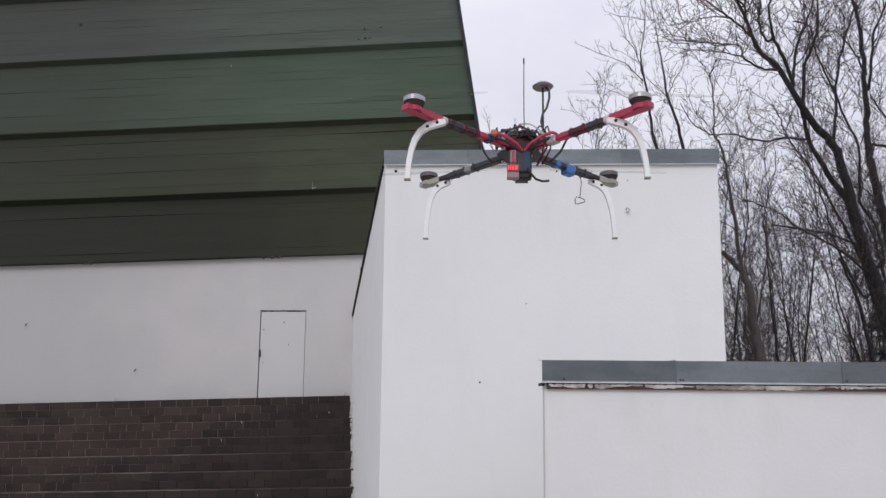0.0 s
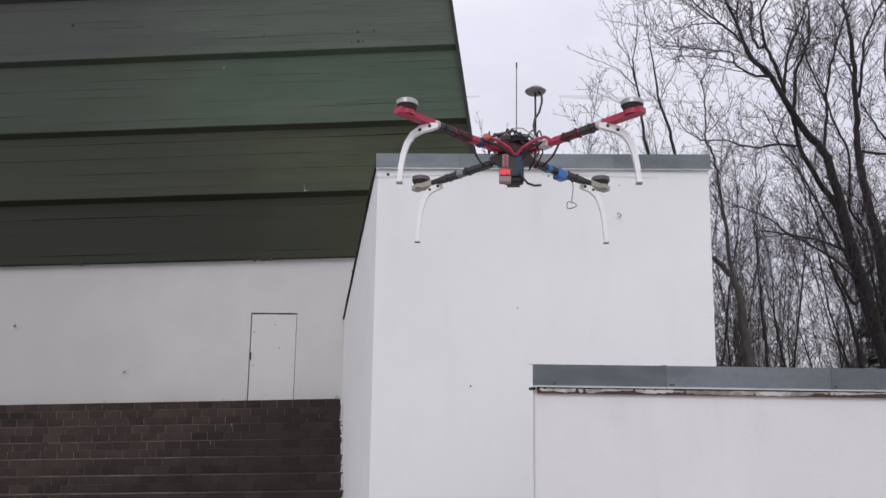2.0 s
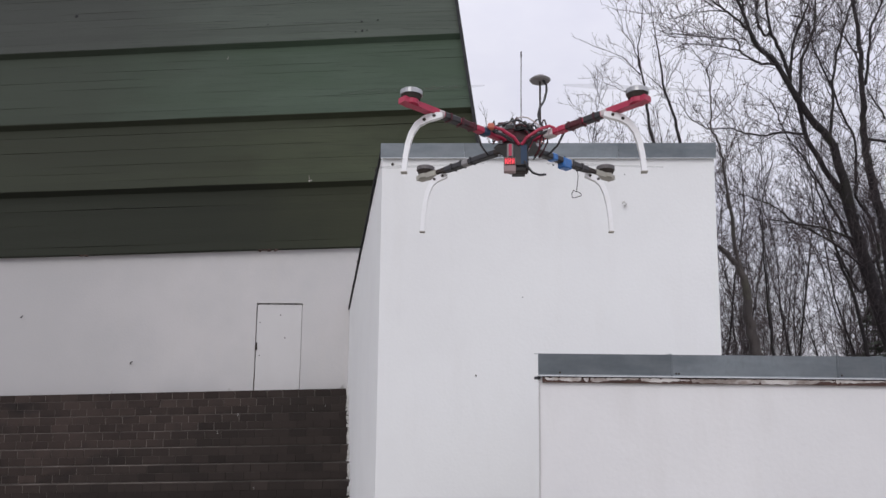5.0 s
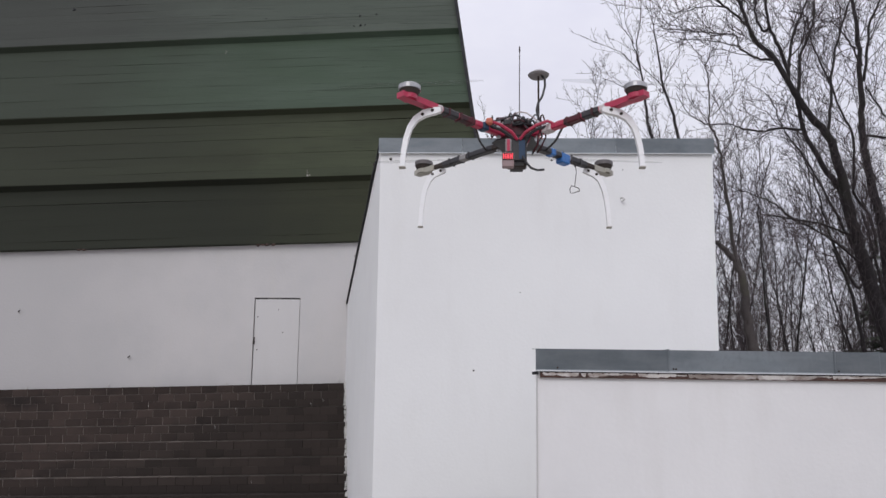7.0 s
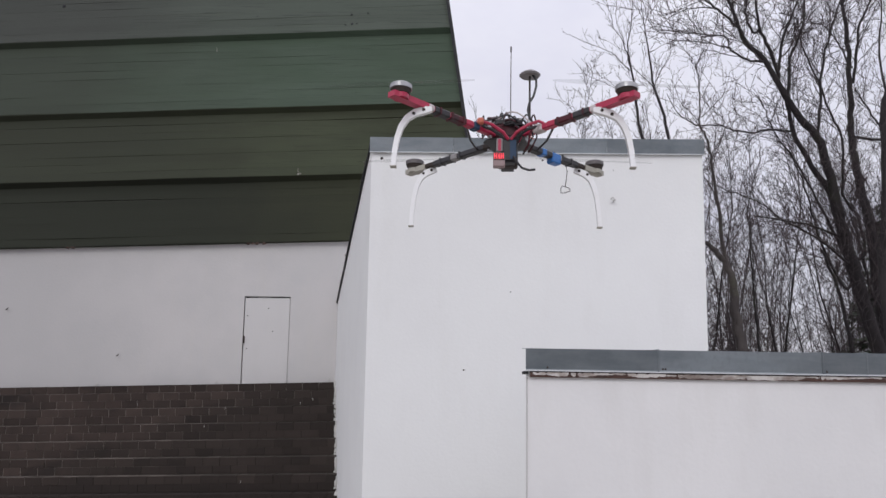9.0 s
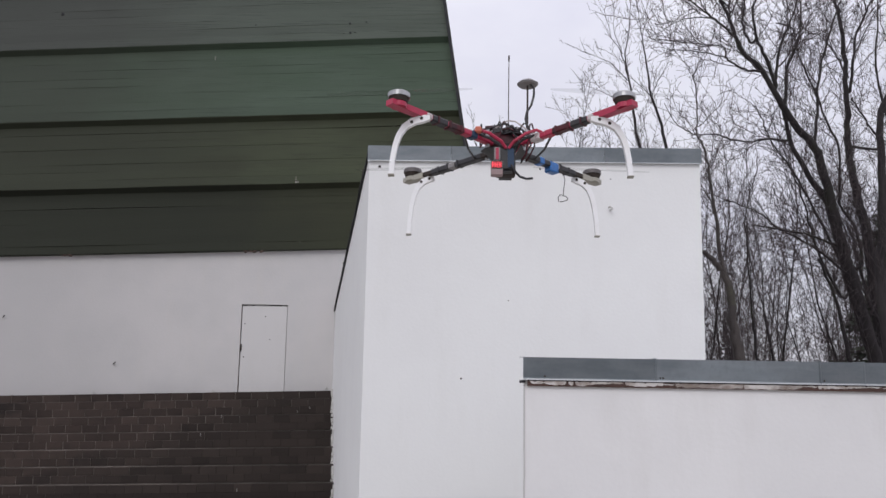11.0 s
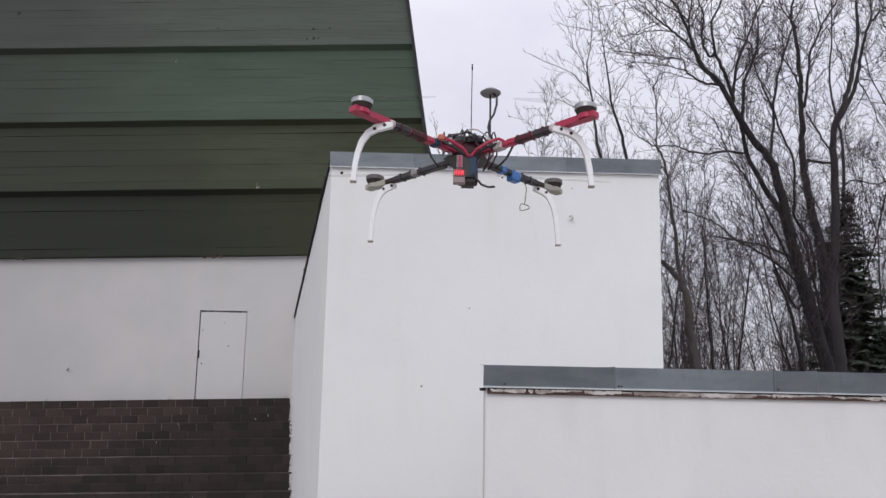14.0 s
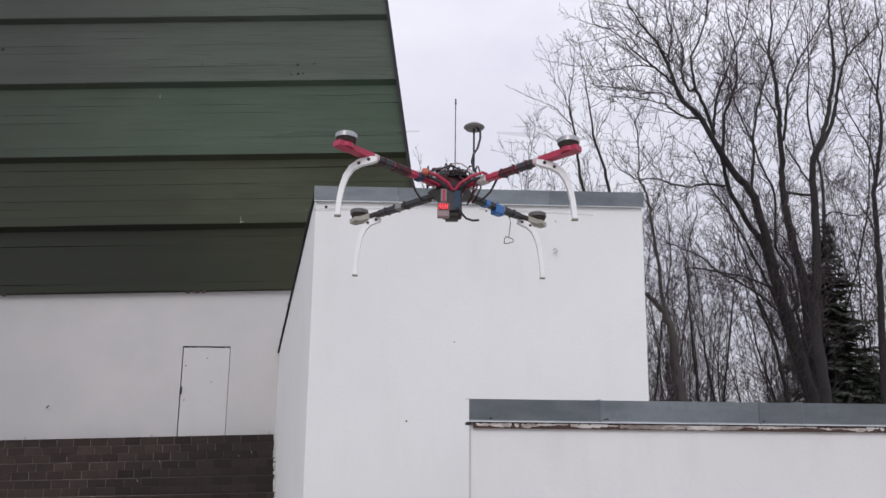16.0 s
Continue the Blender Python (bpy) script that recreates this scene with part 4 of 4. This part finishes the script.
def arm(angle, mat, near):
    """One truss arm with its tape, motor and propeller; the leg hangs below."""
    m = pose(0, 0, 0, 0, 0, angle) @ pose(0, 0, -0.001, 0, -0.6, 0)
    body = part("arm", soften(beam(bmesh.new(), m, 0.034, 0.208, 0.0060, 0.0050, -0.0052, 0.0042, -0.0042, 0.0040), 0.0015), RED if near else DARK, drone,
                "red plastic arm" if near else "dark taped arm with a pale plastic tip")
    wraps = ((0.098, 0.132, MAROON), (0.132, 0.164, BLACK), (0.164, 0.177, PALE), (0.083, 0.098, RED)) if near else (
        (0.050, 0.112, BLACK), (0.112, 0.130, GREY), (0.130, 0.172, BLACK))
    for u0, u1, look_of in wraps:
        part("tape", soften(beam(bmesh.new(), m, u0, u1, 0.0068, 0.0064, -0.0058, 0.0046, -0.0053, 0.0045), 0.0018), look_of, body)
    for u in (0.104, 0.127, 0.151):
        part("cable_tie", beam(bmesh.new(), m, u, u + 0.003, 0.0075, 0.0073, -0.0063, 0.0051, -0.0061, 0.0050), MAROON if near else BLACK, body)
    if angle == 225:
        part("tape", soften(beam(bmesh.new(), m, 0.070, 0.083, 0.0078, 0.0076, -0.0066, 0.0054, -0.0064, 0.0052), 0.002), NAVY, body, "dark blue tape")
    if angle == 315:
        part("tape", soften(beam(bmesh.new(), m, 0.056, 0.074, 0.0074, 0.0074, -0.0062, 0.0052, -0.0062, 0.0052), 0.0015), PALE, body, "pale printed label")
    # motor mount: a flat pad with a raised rim
    bm = disc(bmesh.new(), m @ pose(0.225, 0, 0), 0.0115, 0.0115, -0.0035, 0.0035, 18)
    beam(bm, m, 0.174 if near else 0.192, 0.242, 0.0062, 0.0072, -0.0056, 0.0040, -0.0046, 0.0036)
    part("motor_mount", bm, mat, body)
    top = m @ pose(0.225, 0, 0.004)
    motor = part("motor", disc(bmesh.new(), top, 0.0125, 0.0150, 0.0, 0.0064, 18), DARK, drone)
    bm = disc(bmesh.new(), top, 0.0160, 0.0160, 0.0066, 0.0130, 22)
    disc(bm, top, 0.0160, 0.0135, 0.0130, 0.0148, 22)
    part("bell", bm, ALU if near else DULL, motor, "bare aluminium motor bell" if near else "dull grey motor bell")
    part("shaft", disc(bmesh.new(), top, 0.003, 0.0025, 0.0146, 0.0185, 8), ALU, motor)
    return m


def propeller(m, turn):
    """Two slim twisted blades at rest."""
    bm = bmesh.new()
    hub = m @ pose(0.225, 0, 0.0205, 0, 0, turn)
    disc(bm, hub, 0.005, 0.0045, -0.001, 0.0015, 12)
    for side in (0, 180):
        q = hub @ pose(0, 0, 0, 0, 0, side)
        rings = []
        for i in range(8):
            t = i / 7
            r = 0.005 + 0.100 * t
            chord = 0.0025 + 0.0042 * math.sin(math.pi * min(1, t * 0.9 + 0.12)) ** 0.8
            tw = radians(7 - 4 * t)
            c, s = math.cos(tw) * chord, math.sin(tw) * chord
            rings.append([bm.verts.new(q @ Vector(p)) for p in ((r, -c, -s), (r, 0, 0.0012), (r, c, s), (r, 0, -0.0005))])
        for r, s in zip(rings, rings[1:]):
            for k in range(4):
                bm.faces.new((r[k], r[(k + 1) % 4], s[(k + 1) % 4], s[k]))
        bm.faces.new(rings[-1])
    part("propeller", bm, PROP, drone, "thin smoky translucent two-blade propeller")


def leg(m, side, mat, tall, wide):
    """A flat plastic strip bowed outwards, with a holed bracket under the arm."""
    at = m @ Vector((0.186, 0, -0.008))
    curve = [(0.016, 0.001), (0.006, -0.001), (-0.008, -0.006), (-0.020, -0.016), (-0.028, -0.032), (-0.033, -0.052), (-0.036, -0.075), (-0.0375, -0.104)]
    half = [0.0034, 0.0052, 0.0052, 0.0045, 0.0041, 0.0038, 0.0036, 0.0035]
    bm = bmesh.new()
    rings = []
    for i, (d, z) in enumerate(curve):
        d, z = d * wide, z * tall
        a, b = curve[max(i - 1, 0)], curve[min(i + 1, len(curve) - 1)]
        n = Vector((-(b[1] - a[1]), b[0] - a[0])).normalized() * half[i]
        rings.append([bm.verts.new(at + Vector((-side * (d + sx * n.x), sy, z + sx * n.y)))
                      for sx, sy in ((-1, -0.004), (1, -0.004), (1, 0.004), (-1, 0.004))])
    for r, s in zip(rings, rings[1:]):
        for k in range(4):
            bm.faces.new((r[k], r[(k + 1) % 4], s[(k + 1) % 4], s[k]))
    bm.faces.new(rings[0][::-1])
    bm.faces.new(rings[-1])
    bmesh.ops.recalc_face_normals(bm, faces=bm.faces[:])
    limb = part("leg", bm, mat, drone, "white curved plastic landing leg")
    for d, z in ((0.004, -0.001), (-0.010, -0.007)):
        part("hole", disc(bmesh.new(), pose(*(at + Vector((-side * d, -0.0042, z))), 90), 0.0025, 0.0025, 0.0, 0.0004, 10), DARK, limb)
    x, y, z = at + Vector((side * 0.0375 * wide, 0, -0.104 * tall))
    part("foot", soften(box(bmesh.new(), x - 0.0046, x + 0.0046, y - 0.0046, y + 0.0046, z - 0.0012, z + 0.0008), 0.0006), CREAM, limb)


for angle, mat, near, turn, side in ((225, RED, True, -52, -1), (315, RED, True, 52, 1), (135, CREAM, False, 38, -1), (45, CREAM, False, -38, 1)):
    at = arm(angle, mat, near)
    propeller(at, turn)
    leg(at, side, WHITE, 0.83 if near else 0.97, 1.0 if near else 0.78)

# stack on the plates: spacer posts, flight controller, receiver and a tangle of leads
for x, y in ((-0.03, -0.03), (0.03, -0.03), (-0.03, 0.03), (0.03, 0.03)):
    part("spacer", disc(bmesh.new(), pose(x, y, -0.009), 0.003, 0.003, 0, 0.028, 8), ALU, drone)
part("flight_controller", soften(box(bmesh.new(), -0.022, 0.020, -0.025, 0.025, 0.0145, 0.0245), 0.002), BLACK, drone, "black flight controller box")
part("receiver", soften(box(bmesh.new(), -0.034, -0.012, -0.02, 0.012, 0.0250, 0.0300), 0.0015), MAROON, drone)
part("hub_cover", soften(box(bmesh.new(), -0.026, 0.026, -0.026, 0.026, -0.0075, 0.0175), 0.004), MAROON, drone)
rng = random.Random(3)
leads = (BLACK, BLACK, MAROON, BLACK, GREY, BLACK, RED, BLACK, BLACK, MAROON, BLACK, ORANGE, BLACK, PALE, BLACK, BLACK, MAROON, BLACK, MAROON, BLACK, BLACK, BLACK)
for mat in leads:
    x0, y0, x1, y1 = rng.uniform(-0.045, 0.045), rng.uniform(-0.045, 0.0), rng.uniform(-0.045, 0.045), rng.uniform(-0.045, 0.03)
    top = rng.uniform(0.018, 0.037)
    pts = []
    for i in range(9):
        t = i / 8
        pts.append((x0 + (x1 - x0) * t, y0 + (y1 - y0) * t - 0.006 * math.sin(5 * t), 0.012 + (top - 0.012) * math.sin(math.pi * t) + 0.003 * math.sin(9 * t + x0 * 90)))
    part("lead", tube(bmesh.new(), pts, 0.0013, 5), mat, drone)
for sx, mat in ((-1, RED), (1, RED)):
    pts = [(sx * 0.052, -0.056, 0.004), (sx * 0.044, -0.056, 0.008), (sx * 0.028, -0.054, 0.003), (sx * 0.010, -0.050, -0.008), (sx * 0.002, -0.045, -0.018)]
    part("power_lead", tube(bmesh.new(), pts, 0.0025, 6), mat, drone, "thick red power lead")
    pts = [(p[0] * 0.96, p[1] + 0.006, p[2] - 0.006) for p in pts]
    part("power_lead", tube(bmesh.new(), pts, 0.0023, 6), BLACK, drone, "thick black power lead")
part("connector", soften(box(bmesh.new(), -0.050, -0.040, -0.064, -0.054, 0.001, 0.011), 0.002), ORANGE, drone, "orange-red taped connector")

# loose wires down one side of the hub
for i in range(7):
    x, y = rng.uniform(0.016, 0.042), rng.uniform(-0.046, -0.030)
    pts = [(x - 0.008, y + 0.006, 0.012), (x, y, 0.002), (x + rng.uniform(-0.006, 0.006), y - 0.003, -0.012), (x - 0.006, y, -0.026), (x - 0.012, y + 0.008, -0.034)]
    part("wire", tube(bmesh.new(), pts, 0.0013, 5), (MAROON, BLACK, RED, PALE, BLACK, MAROON, BLACK)[i], drone)

# battery slung upright under the frame, with the voltage alarm tied to it
battery = part("battery", soften(box(bmesh.new(), -0.0155, 0.0125, -0.044, 0.004, -0.0545, -0.0105), 0.004, 2), BLACK, drone, "black battery pack")
part("strap", soften(box(bmesh.new(), -0.0163, 0.0133, -0.030, -0.012, -0.0553, -0.0102), 0.002), DARK, battery)
part("label", box(bmesh.new(), 0.0005, 0.0100, -0.0450, -0.0442, -0.049, -0.018), NAVY, battery)
plug = part("balance_plug", soften(box(bmesh.new(), -0.0205, -0.0110, -0.052, -0.0445, -0.0400, -0.0185), 0.0015), GREY, drone, "grey balance plug with a red stripe")
part("stripe", box(bmesh.new(), -0.0180, -0.0135, -0.0528, -0.0521, -0.0390, -0.0200), RED, plug)
alarm = part("voltage_alarm", soften(box(bmesh.new(), -0.0255, -0.0075, -0.056, -0.045, -0.0655, -0.0420), 0.0015), ROSY, drone, "small grey voltage alarm with lit red digits")
part("window", box(bmesh.new(), -0.0247, -0.0083, -0.0566, -0.0560, -0.0550, -0.0432), DARK, alarm)
for x in (-0.0238, -0.0186, -0.0134):
    bm = bmesh.new()
    box(bm, x, x + 0.0011, -0.0574, -0.0566, -0.0536, -0.0446)
    box(bm, x + 0.0026, x + 0.0037, -0.0574, -0.0566, -0.0536, -0.0446)
    box(bm, x + 0.0012, x + 0.0025, -0.0574, -0.0566, -0.0496, -0.0485)
    part("digit", bm, LED, alarm)
part("hook_lead", tube(bmesh.new(), [(0.006, -0.045, -0.045), (0.012, -0.050, -0.058), (0.018, -0.052, -0.066), (0.028, -0.053, -0.070), (0.038, -0.053, -0.069)], 0.0018, 6), BLACK, drone)

# whip antenna, and the satellite receiver on its mast
part("antenna", tube(bmesh.new(), [(0.005, 0.03, 0.015), (0.0055, 0.03, 0.10), (0.0063, 0.03, 0.166), (0.0063, 0.03, 0.168), (0.0063, 0.03, 0.177)], [0.0009, 0.0008, 0.0007, 0.0014, 0.0012], 6), DARK, drone, "thin black whip antenna")
mast = part("gps_mast", tube(bmesh.new(), [(0.034, 0.0, 0.018), (0.0348, 0, 0.108)], 0.0016, 8), DARK, drone)
bm = disc(bmesh.new(), pose(0.035, 0, 0.108), 0.0150, 0.0172, 0.0, 0.0025, 28)
disc(bm, pose(0.035, 0, 0.1107), 0.0172, 0.010, 0.0, 0.0055, 28)
part("gps_puck", bm, GREY, mast, "round grey satellite receiver")
part("gps_cable", tube(bmesh.new(), [(0.039, -0.004, 0.109), (0.0445, -0.006, 0.100), (0.0445, -0.007, 0.088), (0.040, -0.008, 0.070), (0.033, -0.010, 0.058), (0.0305, -0.010, 0.046), (0.033, -0.010, 0.032), (0.035, -0.01, 0.014)], 0.0019, 6), BLACK, mast)

# speed controller on a far arm, a dangling loop of wire, and two thin stays
esc = part("speed_controller", soften(beam(bmesh.new(), pose(0, 0, 0, 0, 0, 45) @ pose(0, 0, -0.001, 0, -0.6, 0), 0.102, 0.124, 0.0080, 0.0075, -0.0135, 0.005, -0.0135, 0.004), 0.002), BLUE, drone, "blue shrink-wrapped speed controller")
part("tape", soften(beam(bmesh.new(), pose(0, 0, 0, 0, 0, 45) @ pose(0, 0, -0.001, 0, -0.6, 0), 0.076, 0.088, 0.0076, 0.0076, -0.0065, 0.0052, -0.0065, 0.0052), 0.0015), BLUE, esc)
loop = [(0.088, 0.080, -0.008), (0.099, 0.080, -0.012), (0.1015, 0.080, -0.026), (0.0985, 0.080, -0.050)] + [
    (0.098 + 0.008 * math.cos(a), 0.080 + 0.005 * math.sin(2 * a), -0.0575 + 0.006 * math.sin(a) + 0.0012 * math.sin(3 * a)) for a in (1.6 + 0.7 * k for k in range(15))]
part("wire_loop", tube(bmesh.new(), loop, 0.0007, 5), DARK, drone, "dangling loop of thin wire")
for sx in (-1, 1):
    part("stay", tube(bmesh.new(), [(sx * 0.066, -0.062, -0.004), (sx * 0.060, -0.010, -0.006), (sx * 0.050, 0.040, -0.002)], 0.0018, 6), BLACK, drone, "thin black stay between the arms")

# ---- the terrace's blocks, the nearest one by one ----
def block_mesh(name, w):
    me = bpy.data.meshes.new(name)
    bm = box(bmesh.new(), 0.005, w - 0.005, 0.0, 0.21, 0.0006, COURSE - 0.0006)
    soften(bm, 0.0022)
    bm.normal_update()
    # upward faces take the paler colour that stands in for sky light
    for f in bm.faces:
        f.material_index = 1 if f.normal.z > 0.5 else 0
    bm.to_mesh(me)
    bm.free()
    me.materials.append(TILE)
    me.materials.append(TILE_TOP_LIT)
    return me


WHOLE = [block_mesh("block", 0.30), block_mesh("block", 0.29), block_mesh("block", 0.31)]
rest = bmesh.new()
rng = random.Random(17)
fall = math.degrees(math.atan(0.0328))
for row in range(21):
    tier = (row + 1) // 2
    v = -0.30 - TREAD * tier
    u = block_end(v) - 0.005 - (0.15 if row % 2 else 0.0)
    if row % 2:
        # half block at the end of the course
        m = pose(u, v, top_z(u) - COURSE * (row + 1), 0, -fall, 0)
        ob = new("block", bpy.data.meshes.get("half_block") or block_mesh("half_block", 0.15))
        ob.parent, ob.matrix_basis = terrace, m
    i = 0
    while u > -15.5:
        k = rng.choice((0, 0, 0, 1, 2))
        u -= (0.30, 0.29, 0.31)[k]
        push = rng.uniform(-0.003, 0.002)
        m = pose(u, v + push, top_z(u) - COURSE * (row + 1), 0, -fall + rng.uniform(-0.15, 0.15), rng.uniform(-0.15, 0.15))
        if row < 12 and i < 25:
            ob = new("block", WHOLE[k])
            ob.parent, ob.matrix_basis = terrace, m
        else:
            at = len(rest.verts)
            rest.from_mesh(WHOLE[k])
            rest.verts.ensure_lookup_table()
            for q in range(at, len(rest.verts)):
                rest.verts[q].co = m @ rest.verts[q].co
        i += 1
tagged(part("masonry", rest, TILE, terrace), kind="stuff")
